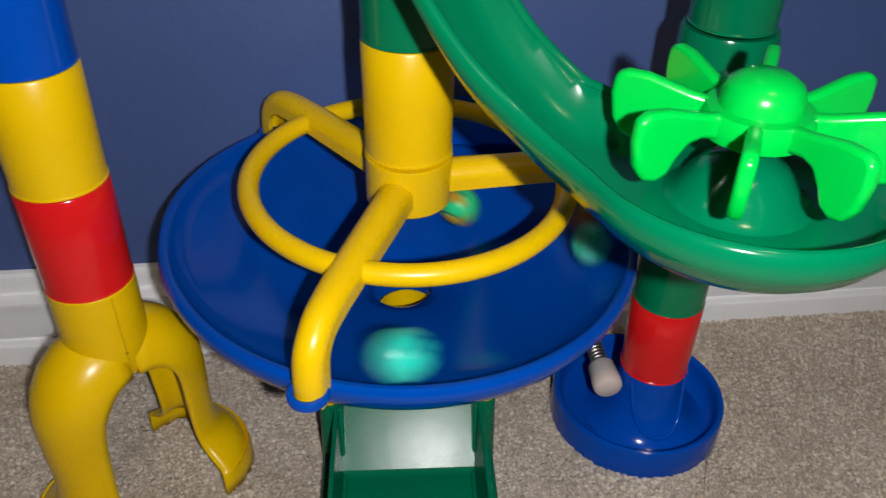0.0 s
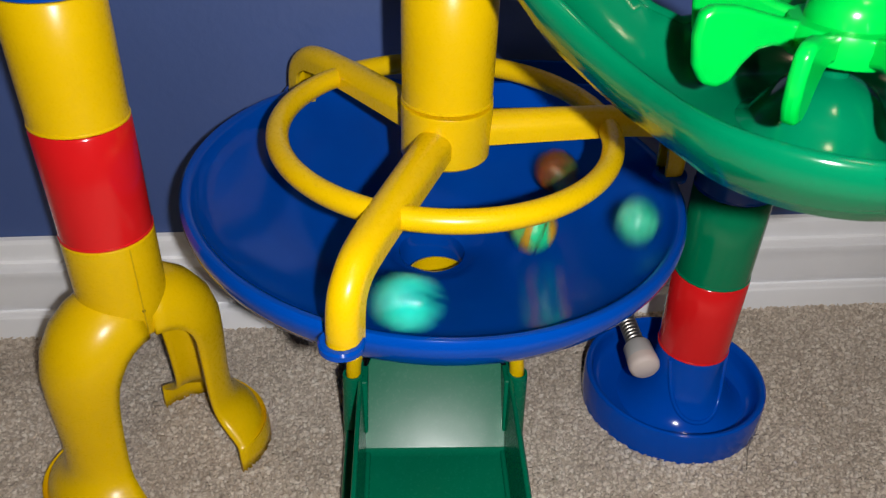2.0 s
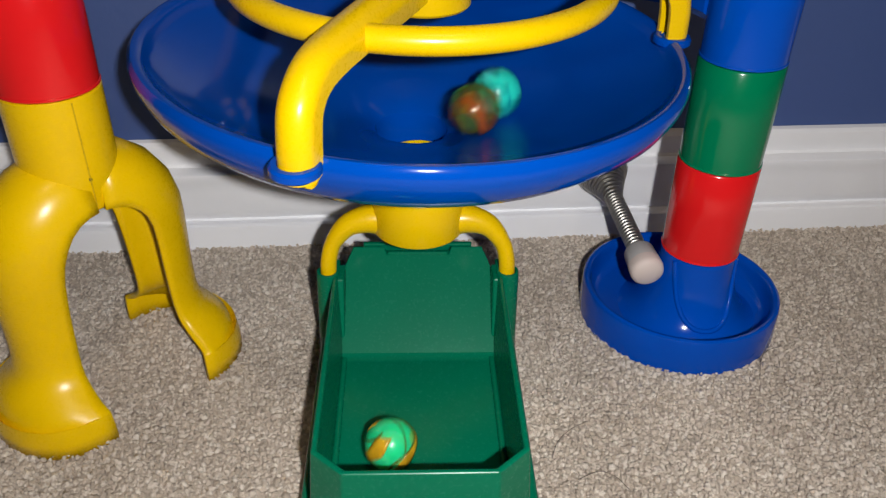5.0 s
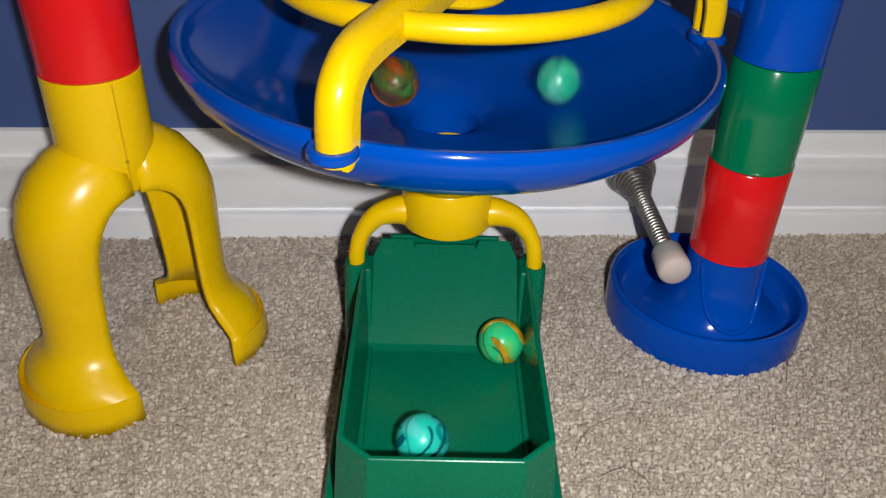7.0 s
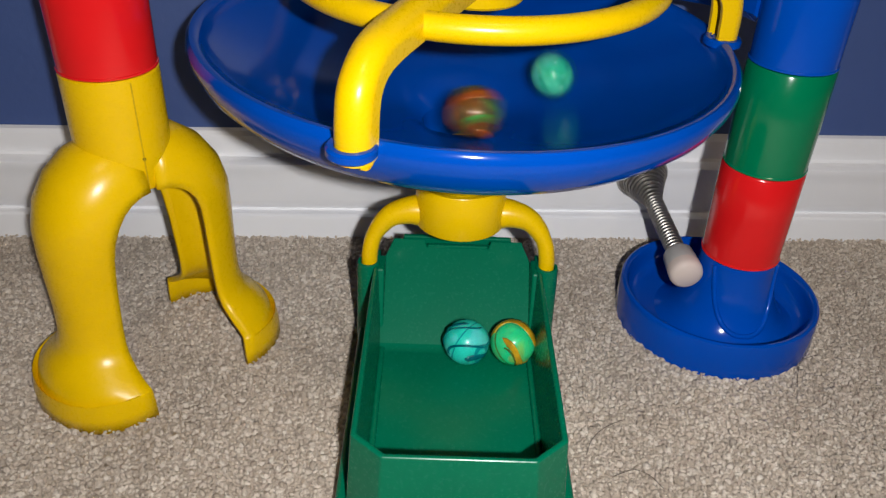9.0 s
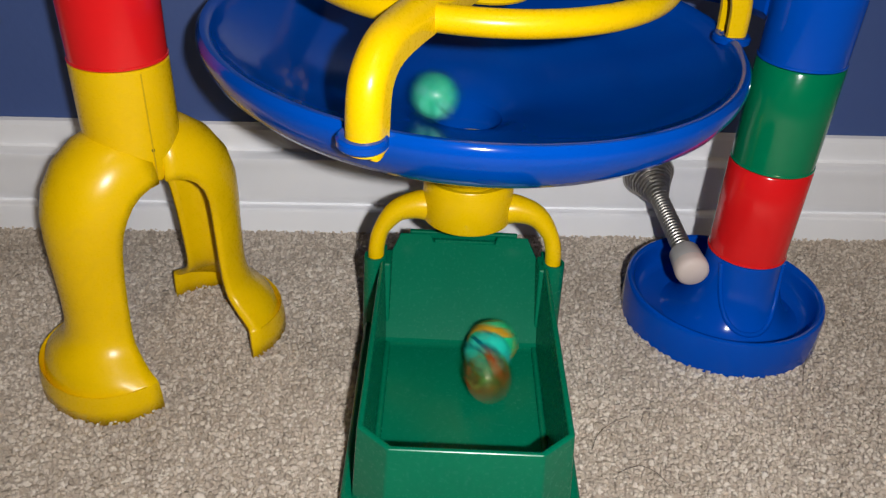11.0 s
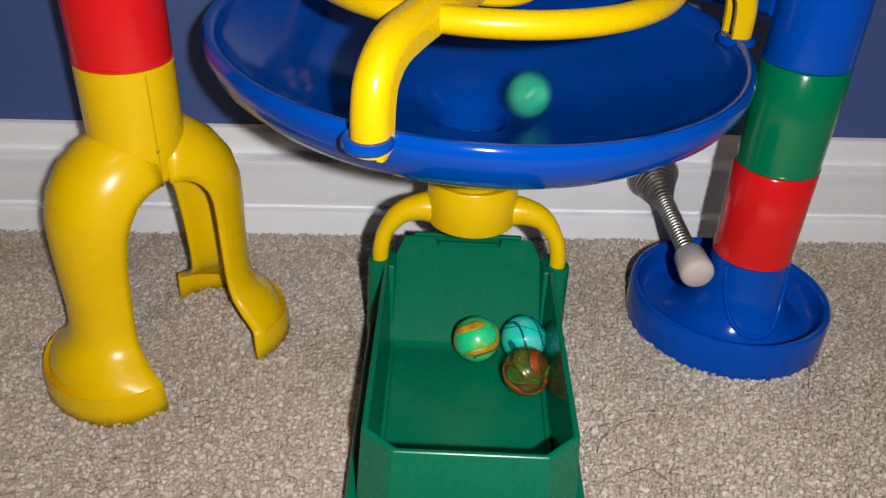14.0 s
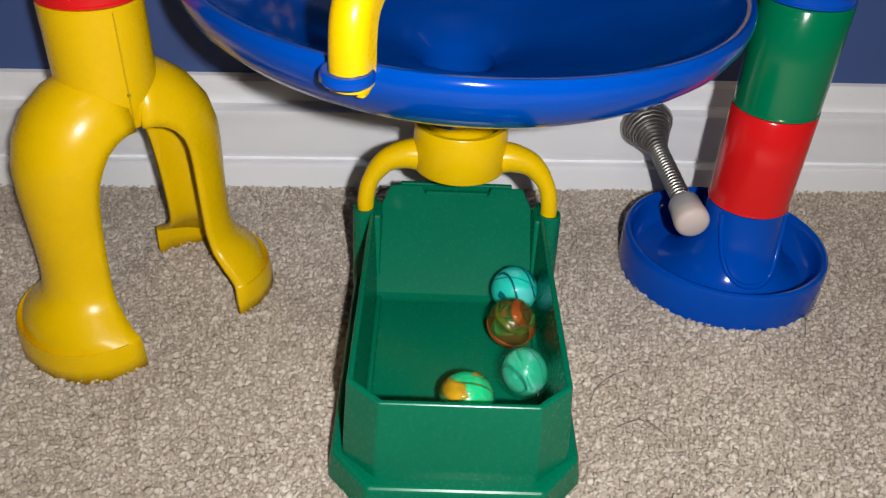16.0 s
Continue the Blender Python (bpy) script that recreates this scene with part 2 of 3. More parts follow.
def skirting():
    bm = bmesh.new()
    front = 0.0695
    a = [bm.verts.new((ROOM[0], front + d, z)) for d, z in SKIRT]
    b = [bm.verts.new((ROOM[1], front + d, z)) for d, z in SKIRT]
    for i in range(len(a)):
        j = (i + 1) % len(a)
        bm.faces.new((a[i], b[i], b[j], a[j]))
    bm.faces.new(a)
    bm.faces.new(b[::-1])
    tagged(part("baseboard", bm, TRIM, angle=28), "white painted moulded baseboard along the wall", "baseboard", kind="structure")


skirting()


def door_stop():
    """Coil-spring door stop screwed into the skirting board."""
    stop = thing("door_stop", pose(0.0862, 0.0735, 0.0318, 94.0, 0, 0), "coiled steel spring door stop with pale rubber tip", "door stop")
    prof = [(0.0, 0.0), (0.0112, 0.0), (0.0116, 0.002), (0.0108, 0.0035)]
    part("mounting_plate", lathe([(0, -0.004)] + prof[1:] + [(0.0, 0.0038)], 32), STEEL, stop)
    turns, pts = 31, []
    for i in range(turns * 12 + 1):
        u = i / (turns * 12)
        z = 0.003 + 0.061 * u
        r = 0.0033 + 0.0070 * max(0.0, 1 - u / 0.32) ** 1.15
        pts.append((r * math.cos(6.283185 * turns * u), r * math.sin(6.283185 * turns * u), z))
    part("spring", pipe(pts, 0.00070, 8), STEEL, stop)
    part("collar", lathe([(0, 0.0600), (0.0054, 0.0600), (0.0059, 0.0606), (0.0063, 0.0682), (0.0, 0.0684)], 32), GREY_RUBBER, stop, "grey rubber sleeve")
    part("rubber_tip", lathe([(0, 0.0683), (0.0064, 0.0683), (0.0065, 0.0712), (0.0061, 0.0728), (0.0048, 0.0738), (0.0, 0.0742)], 32), RUBBER, stop, "pale pinkish rubber cap")


door_stop()


# ---- the marble run ----
TUBE_R = 0.0144


def tube(name, m, height, material, label, r=TUBE_R):
    """One stacking tube: a slightly tapered sleeve with an inner wall, and the rolled lip at its foot."""
    tb = thing(name, m, label, "tube", "stacking tubes of the marble run")
    t = 0.0016
    prof = [(r - t, 0.0012), (r - 0.0002, 0.0012), (r * 1.004, height * 0.5), (r * 1.010, height - 0.0008), (r * 1.010 - 0.0005, height - 0.0001), (r - t, height - 0.0001)]
    part("sleeve", lathe(prof, 64, closed=True), material, tb)
    part("lip", lathe([(r - t, 0.0), (r - 0.0005, 0.0), (r + 0.0001, 0.0004), (r + 0.0001, 0.0009), (r - 0.0002, 0.0012), (r - t, 0.0012)], 64, closed=True), material, tb)
    return tb


LEFT = (-0.1095, -0.0115)
RIGHT = (0.1072, 0.0068)
tube("tube", pose(*LEFT, 0.1103), 0.0384, RED, "glossy red plastic stacking tube above the yellow arched foot")
tube("tube", pose(*LEFT, 0.1487), 0.0381, YELLOW, "glossy yellow plastic stacking tube above a red one")
tube("tube", pose(*LEFT, 0.1868), 0.0380, BLUE, "glossy blue plastic stacking tube on a yellow one")
tube("tube", pose(*RIGHT, 0.0339), 0.0374, RED, "glossy red plastic stacking tube on the blue round foot")
tube("tube", pose(*RIGHT, 0.0713), 0.0375, GREEN, "glossy green plastic stacking tube above a red one")
tube("tube", pose(*RIGHT, 0.1088), 0.0375, BLUE, "glossy blue plastic stacking tube above a green one")
tube("tube", pose(*RIGHT, 0.1865), 0.0376, GREEN, "dark green plastic stacking tube above the spinner dish")
tube("tube", pose(0, 0, 0.1483), 0.0392, YELLOW, "glossy yellow plastic stacking tube on the whirlpool frame", 0.0146)
tube("tube", pose(0, 0, 0.1875), 0.0376, GREEN, "green plastic stacking tube above a yellow one", 0.0146)


def arched_foot():
    foot = thing("arched_foot", pose(*LEFT, 0), "yellow plastic arched foot with two flared legs under the column", "foot")
    r = TUBE_R
    col = [(r - 0.0018, 0.0745), (r - 0.0012, 0.0738), (r - 0.0004, 0.0750), (r, 0.085), (r, 0.1098), (r - 0.0004, 0.1102), (r - 0.0018, 0.1102)]
    part("collar", lathe(col, 64, closed=True), YELLOW, foot)
    # the moulding seam that runs down the collar, ending in a small pinhole
    th = radians(310)
    seam = [((r + 0.00015) * math.cos(th), (r + 0.00015) * math.sin(th), 0.1092 - 0.0066 * k) for k in range(6)]
    part("seam", pipe(seam, 0.00022, 8), SEAM, foot, "moulding seam, its shade painted as darker yellow")
    # no real hole: a dark plug paints its shade
    hole = [((r + d) * math.cos(th), (r + d) * math.sin(th), 0.0850) for d in (-0.0002, 0.0003)]
    part("pinhole", pipe(hole, 0.0005, 10), DARK, foot, "pinhole at the seam, its shade painted as a dark plug")
    # inner edge of a leg (distance from the axis, height), half width, depth of the channel
    rows = [(0.0012, 0.0738, 0.0143, 0.0160), (0.0048, 0.0735, 0.0148, 0.0165), (0.0082, 0.0722, 0.0152, 0.0170), (0.0112, 0.0698, 0.0154, 0.0172), (0.0136, 0.0662, 0.0153, 0.0172), (0.0153, 0.0612, 0.0143, 0.0168), (0.0163, 0.0545, 0.0132, 0.0160),
            (0.0170, 0.0450, 0.0124, 0.0151), (0.0175, 0.0350, 0.0120, 0.0144), (0.0179, 0.0270, 0.0120, 0.0142), (0.0182, 0.0225, 0.0126, 0.0146), (0.0184, 0.0190, 0.0138, 0.0156), (0.0186, 0.0162, 0.0165, 0.0176), (0.0187, 0.0140, 0.0192, 0.0196),
            (0.0188, 0.0123, 0.0222, 0.0218), (0.0186, 0.0112, 0.0246, 0.0240), (0.0184, 0.0106, 0.0256, 0.0250), (0.0183, 0.0098, 0.0258, 0.0254), (0.0181, 0.0050, 0.0261, 0.0257), (0.0180, -0.0010, 0.0263, 0.0259)]
    n = 28
    for ang in (224, 44):
        th = radians(ang)
        bm = bmesh.new()
        rings = []
        for k, (r0, z0, hw, deep) in enumerate(rows):
            p, q = rows[max(k - 1, 0)], rows[min(k + 1, len(rows) - 1)]
            tr, tz = q[0] - p[0], q[1] - p[1]
            ln = math.hypot(tr, tz)
            nr, nz = -tz / ln, tr / ln
            ring = []
            for i in range(n + 1):
                a = -1.5708 + 3.14159 * i / n
                c = abs(math.cos(a)) ** 0.82 * deep
                x, y, z = r0 + nr * c, hw * math.sin(a), z0 + nz * c
                ring.append(bm.verts.new((x * math.cos(th) - y * math.sin(th), x * math.sin(th) + y * math.cos(th), z)))
            rings.append(ring)
        for a, b in zip(rings, rings[1:]):
            for i in range(n):
                bm.faces.new((a[i], b[i], b[i + 1], a[i + 1]))
        thicken(part("leg", bm, YELLOW, foot, angle=38), 0.0018, 0)


arched_foot()


def round_foot():
    base = thing("round_foot", pose(0.1045, 0.0108, 0), "blue plastic round dish-shaped foot under the tube column", "round foot")
    dish = [(0.0, -0.001), (0.0384, -0.001), (0.0387, 0.0005), (0.0384, 0.0128), (0.0380, 0.0141), (0.0372, 0.0146), (0.0362, 0.0144), (0.0355, 0.0136), (0.0350, 0.0115), (0.0343, 0.0078), (0.0328, 0.0056), (0.0300, 0.0044), (0.0, 0.0038)]
    part("dish", lathe(dish, 96), BLUE, base)
    stem = [(0.0290, 0.0036), (0.0262, 0.0046), (0.0230, 0.0066), (0.0200, 0.0100), (0.0172, 0.0155), (0.0152, 0.0225), (0.0142, 0.0290), (0.0140, 0.0335), (0.0125, 0.0338)]
    st = part("stem", lathe(stem, 64, at=(0.0027, -0.0040, 0)), BLUE, base)
    # the U-shaped moulded edge on the front of the flared stem
    edge = []
    for k in range(33):
        q = -1 + k / 16
        z = 0.0088 + 0.0236 * abs(q) ** 2.4
        r = float(np.interp(z, [p[1] for p in stem], [p[0] for p in stem])) - 0.0001
        a = radians(270 + 58 * q)
        edge.append((0.0027 + r * math.cos(a), -0.0040 + r * math.sin(a), z))
    part("outlet_edge", pipe(edge, 0.0010, 10), BLUE, base)


round_foot()

# whirlpool bowl: radius and height of the inside, from the drain to the lip
# arms of the frame: direction in degrees, distance of the lug from the axis
ARMS = [(247, 0.0852), (4, 0.0818), (127, 0.0846)]
BOWL_AT = pose(-0.0025, 0.0025, 0.1190, 2.0, 1.7, 0)
INSIDE = [(0.0116, -0.0350), (0.0120, -0.0318), (0.0134, -0.0306), (0.0200, -0.0268), (0.0300, -0.0235), (0.0400, -0.0204), (0.0500, -0.0170), (0.0600, -0.0132), (0.0680, -0.0098), (0.0740, -0.0064),
          (0.0780, -0.0040), (0.0800, -0.0012), (0.0808, 0.0)]


def whirlpool_bowl():
    bowl = thing("whirlpool_bowl", BOWL_AT, "glossy blue plastic whirlpool bowl with a drain hole in the middle", "bowl")
    outside = [(0.0820, 0.0007), (0.0832, 0.0006), (0.0842, -0.0006), (0.0845, -0.0026), (0.0838, -0.0056), (0.0815, -0.0098), (0.0760, -0.0148), (0.0680, -0.0196), (0.0560, -0.0246), (0.0400, -0.0296), (0.0240, -0.0336),
               (0.0150, -0.0362), (0.0136, -0.0375), (0.0136, -0.0500), (0.0116, -0.0500)]
    part("dish", lathe(INSIDE + outside, 128, closed=True), BOWL_BLUE, bowl)
    for ang, reach in ARMS:
        th = radians(ang)
        c = (reach * math.cos(th) + 0.0017, reach * math.sin(th) - 0.0035)
        lug = [(0.0042, -0.0020), (0.0054, -0.0020), (0.0061, -0.0013), (0.0061, 0.0002), (0.0055, 0.0009), (0.0042, 0.0009)]
        part("lug", lathe(lug, 32, at=(c[0], c[1], 0), closed=True), BOWL_BLUE, bowl)
    return bowl


whirlpool_bowl()


def bowl_frame():
    """Hub, three arms that clip on the bowl's lip, and the hoop that joins them."""
    fr = thing("bowl_frame", pose(-0.0002, -0.001, 0.1382, 1.6, 0.5, 0), "yellow plastic frame with hub, arms and hoop clipped to bowl", "frame")
    hub = [(0.0118, -0.0082), (0.0138, -0.0082), (0.0145, -0.0074), (0.0147, 0.0090), (0.0147, 0.0099), (0.0146, 0.0101), (0.0118, 0.0101)]
    part("hub", lathe(hub, 64, closed=True), YELLOW, fr)
    loop = [(0.0538 * math.cos(6.283185307 * i / 96), 0.0538 * math.sin(6.283185307 * i / 96), 0) for i in range(96)]
    part("hoop", pipe(loop, 0.0036, 16, loop=True), YELLOW, fr)
    for ang, reach in ARMS:
        th = radians(ang)
        far = reach - 0.0850
        line = smooth_path([(0.0125, 0, 0.0004), (0.03, 0, 0.0006), (0.052, 0, 0.0008), (0.068 + far, 0, 0.0006), (0.0768 + far, 0, -0.0010), (0.0826 + far, 0, -0.0056), (0.0846 + far, 0, -0.0120), (reach, 0, -0.0212), (reach, 0, -0.0240)], 6)
        line = [(p.x * math.cos(th), p.x * math.sin(th), p.z) for p in line]
        wide = [0.0060 - 0.0014 * min(1.0, i / 26) for i in range(len(line))]
        wide[-2:] = [0.0042, 0.0038]
        deep = [0.0040] * (len(line) - 9) + [0.0038] * 4 + [0.0014] * 5
        soften(part("arm", channel(line, wide, deep, 0.0017, (-math.sin(th), math.cos(th), 0)), YELLOW, fr, angle=50), 0.0004)
    return fr


bowl_frame()


def collector():
    """Cup with two bowed arms that stand on the posts of the catch tray."""
    cup = thing("outlet_cup", pose(-0.0014, 0.001, 0, 0, 0, -3.2), "yellow plastic outlet cup with bowed arms on tray posts", "cup")
    r = 0.0156
    part("cup", lathe([(r - 0.002, 0.0672), (r - 0.0003, 0.0672), (r, 0.0667), (r + 0.0006, 0.0520), (r + 0.0002, 0.0510), (r - 0.0006, 0.0506), (r - 0.002, 0.0508)], 64, closed=True), YELLOW, cup)
    part("neck", lathe([(0.0098, 0.0640), (0.0108, 0.0640), (0.0108, 0.0790), (0.0098, 0.0793)], 40, closed=True), YELLOW, cup)
    for sx in (-1, 1):
        line = smooth_path([(sx * 0.0118, -0.0020, 0.0548), (sx * 0.0180, -0.0028, 0.0552), (sx * 0.0248, -0.0038, 0.0530), (sx * 0.0298, -0.0052, 0.0468), (sx * 0.0316, -0.0062, 0.0400), (sx * 0.0319, -0.0064, 0.0320)], 6)
        rad = [0.0060 - 0.0031 * min(1.0, i / 18) for i in range(len(line))]
        part("arm", pipe(line, rad, 16), YELLOW, cup)


collector()

TRAY_AT = pose(-0.0018, -0.006, 0, 0, 0, -3.2)


def catch_tray():
    tray = thing("catch_tray", TRAY_AT, "dark green plastic catch tray with ramp on the carpet", "tray")
    H = 0.036
    # outline of the upper rim: back to front, with chamfered front corners
    rim = [(-0.0300, 0.008), (-0.0300, -0.020), (-0.0298, -0.0845), (-0.0208, -0.0925), (0.0208, -0.0925), (0.0298, -0.0845), (0.0300, -0.020), (0.0300, 0.008)]
    inner = [(-0.0283, 0.008), (-0.0283, -0.020), (-0.0281, -0.0837), (-0.0200, -0.0909), (0.0200, -0.0909), (0.0281, -0.0837), (0.0283, -0.020), (0.0283, 0.008)]
    low = [(x * 1.06, y - (0.0015 if y < -0.05 else 0)) for x, y in rim]
    bm = bmesh.new()
    o0 = [bm.verts.new((x, y, 0.009)) for x, y in low]
    o1 = [bm.verts.new((x, y, H)) for x, y in rim]
    i1 = [bm.verts.new((x, y, H)) for x, y in inner]
    i0 = [bm.verts.new((x * 0.945, y * 0.985, 0.0075)) for x, y in inner]
    for i in range(len(rim) - 1):
        for a, b in ((o0, o1), (o1, i1), (i1, i0)):
            bm.faces.new((a[i], a[i + 1], b[i + 1], b[i]))
    for k in (0, -1):
        bm.faces.new((o0[k], o1[k], i1[k], i0[k]))
    soften(part("wall", bm, TRAY_GREEN, tray, smooth=False), 0.0006, 3)
    fl = [(-0.0370, 0.012), (-0.0362, -0.0860), (-0.0248, -0.0990), (0.0248, -0.0990), (0.0362, -0.0860), (0.0370, 0.012)]
    top = [(x * 0.965, y * 0.988) for x, y in fl]
    soften(part("base", prism(fl, -0.001, 0.0092, taper=top), TRAY_GREEN, tray, smooth=False), 0.0012, 3)
    part("tray_floor", prism([(-0.0282, -0.0170), (-0.0274, -0.0835), (-0.0200, -0.0905), (0.0200, -0.0905), (0.0274, -0.0835), (0.0282, -0.0170)], 0.008, 0.0105), TRAY_GREEN, tray, smooth=False)
    # rounded fillet where the floor meets the walls
    ring = smooth_path([(-0.0262, -0.018, 0.0105), (-0.0260, -0.055, 0.0105), (-0.0256, -0.0800, 0.0105), (-0.0225, -0.0872, 0.0105), (-0.0150, -0.0886, 0.0105), (0.0, -0.0888, 0.0105),
                        (0.0150, -0.0886, 0.0105), (0.0225, -0.0872, 0.0105), (0.0256, -0.0800, 0.0105), (0.0260, -0.055, 0.0105), (0.0262, -0.018, 0.0105)], 5)
    part("fillet", pipe(ring, 0.0011, 10), TRAY_GREEN, tray)
    # sloping back with cut corners, a lowered middle and two tabs
    edge = [(-0.0284, -0.0180), (-0.0286, 0.0050), (-0.0240, 0.0132), (-0.0240, 0.0137), (-0.0124, 0.0137), (-0.0114, 0.0115)]
    edge += [(-x, y) for x, y in edge[::-1]]
    face = [(x, y, 0.0100 + 0.87 * (y + 0.0180)) for x, y in edge]
    bm = bmesh.new()
    a = [bm.verts.new(p) for p in face]
    b = [bm.verts.new((x, y + 0.0015, z - 0.0018)) for x, y, z in face]
    for i in range(len(face)):
        j = (i + 1) % len(face)
        bm.faces.new((a[i], a[j], b[j], b[i]))
    bm.faces.new(a)
    bm.faces.new(b[::-1])
    soften(part("ramp", bm, TRAY_GREEN, tray, smooth=False), 0.0005, 3)
    part("back_wall", block(-0.0236, 0.0236, 0.0134, 0.0150, 0.004, 0.0350), TRAY_GREEN, tray, smooth=False)
    soften(part("ledge", block(-0.0112, 0.0112, 0.0112, 0.0132, 0.0345, 0.0364), TRAY_GREEN, tray, smooth=False), 0.0006, 3)
    soften(part("rear_wall", prism([(-0.0205, 0.0195), (0.0205, 0.0195), (0.0205, 0.0213), (-0.0205, 0.0213)], 0.002, 0.0350), TRAY_GREEN, tray, smooth=False), 0.0005)
    # concave bend where the ramp runs into the floor
    bm = bmesh.new()
    bend = [(-0.0162 - 0.0036 * k / 8, 0.01065 + 0.0011 * (1 - k / 8) ** 2) for k in range(9)]
    rows = [[bm.verts.new((x, y, z)) for y, z in bend] for x in (-0.0270, 0.0270)]
    for k in range(8):
        bm.faces.new((rows[0][k], rows[1][k], rows[1][k + 1], rows[0][k + 1]))
    part("crease", bm, TRAY_GREEN, tray, angle=80)
    for sx in (-1, 1):
        # upright cheek that runs from the post down beside the ramp
        x = sx * 0.0280
        soften(part("rib", prism([(x - 0.0018, -0.0130), (x + 0.0018, -0.0130), (x + 0.0018, 0.0050), (x - 0.0018, 0.0050)], 0.012, 0.0356, taper=[(x - 0.0014, -0.0045), (x + 0.0018, -0.0045), (x + 0.0018, 0.0050), (x - 0.0014, 0.0050)]), TRAY_GREEN, tray, smooth=False), 0.0006)
    for sx in (-1, 1):
        part("post", lathe([(0.0, 0.0), (0.0050, 0.0), (0.0041, 0.0355), (0.0039, 0.0365), (0.0031, 0.0366), (0.0030, 0.030), (0, 0.030)], 24, at=(sx * 0.0320, -0.0005, 0)), TRAY_GREEN, tray)


catch_tray()


def spinner_unit():
    dish_at = Vector((0.0725, -0.0840, 0.0))
    unit = thing("spinner_dish", pose(0, 0, 0), "green plastic chute and round dish under a spinner", "dish and chute")
    # plan of the moulding: near side of the chute, round the dish, far side of the chute
    near = smooth_path([(-0.0165, -0.0365, 0), (-0.0060, -0.0475, 0), (0.0070, -0.0598, 0), (0.0195, -0.0692, 0), (0.0292, -0.0795, 0), (0.0342, -0.0880, 0)], 8)
    arc = [dish_at + Vector((0.0375 * math.cos(radians(a)), 0.0375 * math.sin(radians(a)), 0)) for a in range(196, 490, 4)]
    far = smooth_path([(0.0455, -0.0532, 0), (0.0410, -0.0520, 0), (0.0355, -0.0478, 0), (0.0258, -0.0398, 0), (0.0130, -0.0240, 0), (0.0020, -0.0090, 0)], 8)
    outline = [Vector((p.x, p.y)) for p in near + arc + far]

    def rim_height(p):
        u = max(0.0, (p.x - 0.050) * -0.743 + (p.y + 0.080) * 0.669)
        return 0.1887 + (10.5 * u * u if u < 0.06 else 0.0378 + 1.26 * (u - 0.06))

    edge = np.array([p[:] for p in outline])
    ea, eb = edge[:-1], edge[1:]

    def inside_by(x, y):
        d = eb - ea
        t = np.clip(((x - ea[:, 0]) * d[:, 0] + (y - ea[:, 1]) * d[:, 1]) / (d ** 2).sum(1), 0, 1)
        return float(np.sqrt((ea[:, 0] + t * d[:, 0] - x) ** 2 + (ea[:, 1] + t * d[:, 1] - y) ** 2).min())

    pts = list(outline)
    for x in np.arange(-0.022, 0.119, 0.0022):
        for y in np.arange(-0.134, -0.006, 0.0022):
            if inside_by(x, y) > 0.0012:
                pts.append(Vector((float(x), float(y))))
    n = len(outline)
    vs, _, fs, _, _, _ = geometry.delaunay_2d_cdt(pts, [(i, (i + 1) % n) for i in range(n)], [], 1, 1e-6)
    bm = bmesh.new()
    made = []
    for v in vs:
        d = min(1.0, inside_by(v.x, v.y) / 0.0110)
        made.append(bm.verts.new((v.x, v.y, rim_height(v) - 0.0108 * (1 - (1 - d) ** 2.2))))
    for f in fs:
        bm.faces.new([made[i] for i in f])
    thicken(part("dish", bm, GREEN, unit, angle=80), 0.0016, -1)
    # rolled lip that turns down and curls in under the dish
    lip = [(-0.0008, -0.0010), (0.0, 0.0001), (0.0009, 0.0004), (0.0017, 0.0), (0.0023, -0.0010), (0.0026, -0.0026), (0.0024, -0.0055), (0.0010, -0.0080), (-0.0012, -0.0110), (-0.0040, -0.0138),
           (-0.0065, -0.0162), (-0.0060, -0.0150), (-0.0022, -0.0125), (0.0006, -0.0080), (0.0012, -0.0030), (0.0002, -0.0022)]
    bm = bmesh.new()
    rings = []
    for i, p in enumerate(outline):
        d = (outline[min(i + 1, n - 1)] - outline[max(i - 1, 0)]).normalized()
        rings.append([bm.verts.new((p.x + d.y * o, p.y - d.x * o, rim_height(p) + z)) for o, z in lip])
    for a, b in zip(rings, rings[1:]):
        for k in range(len(lip)):
            j = (k + 1) % len(lip)
            bm.faces.new((a[k], a[j], b[j], b[k]))
    bm.faces.new(rings[0])
    bm.faces.new(rings[-1][::-1])
    part("lip", bm, GREEN, unit, angle=70)
    part("dome", lathe([(0.0175, 0.1780), (0.0150, 0.1792), (0.0128, 0.1830), (0.0098, 0.1868), (0.0060, 0.1890), (0.0032, 0.1900), (0.0026, 0.1960), (0.0, 0.1962)], 48, at=(dish_at.x, dish_at.y, 0)), GREEN, unit)
    part("column_collar", lathe([(TUBE_R - 0.001, 0.1463), (TUBE_R + 0.0016, 0.1463), (TUBE_R + 0.0018, 0.1845), (TUBE_R + 0.0012, 0.1860), (TUBE_R - 0.001, 0.1860)], 64, at=(*RIGHT, 0), closed=True), GREEN, unit)
    link = smooth_path([(0.0880, -0.0500, 0.1800), (0.0960, -0.0300, 0.1740), (0.1030, -0.0080, 0.1680)], 6)
    part("outlet", pipe(link, 0.0085, 20), GREEN, unit)
    return dish_at


DISH_AT = spinner_unit()


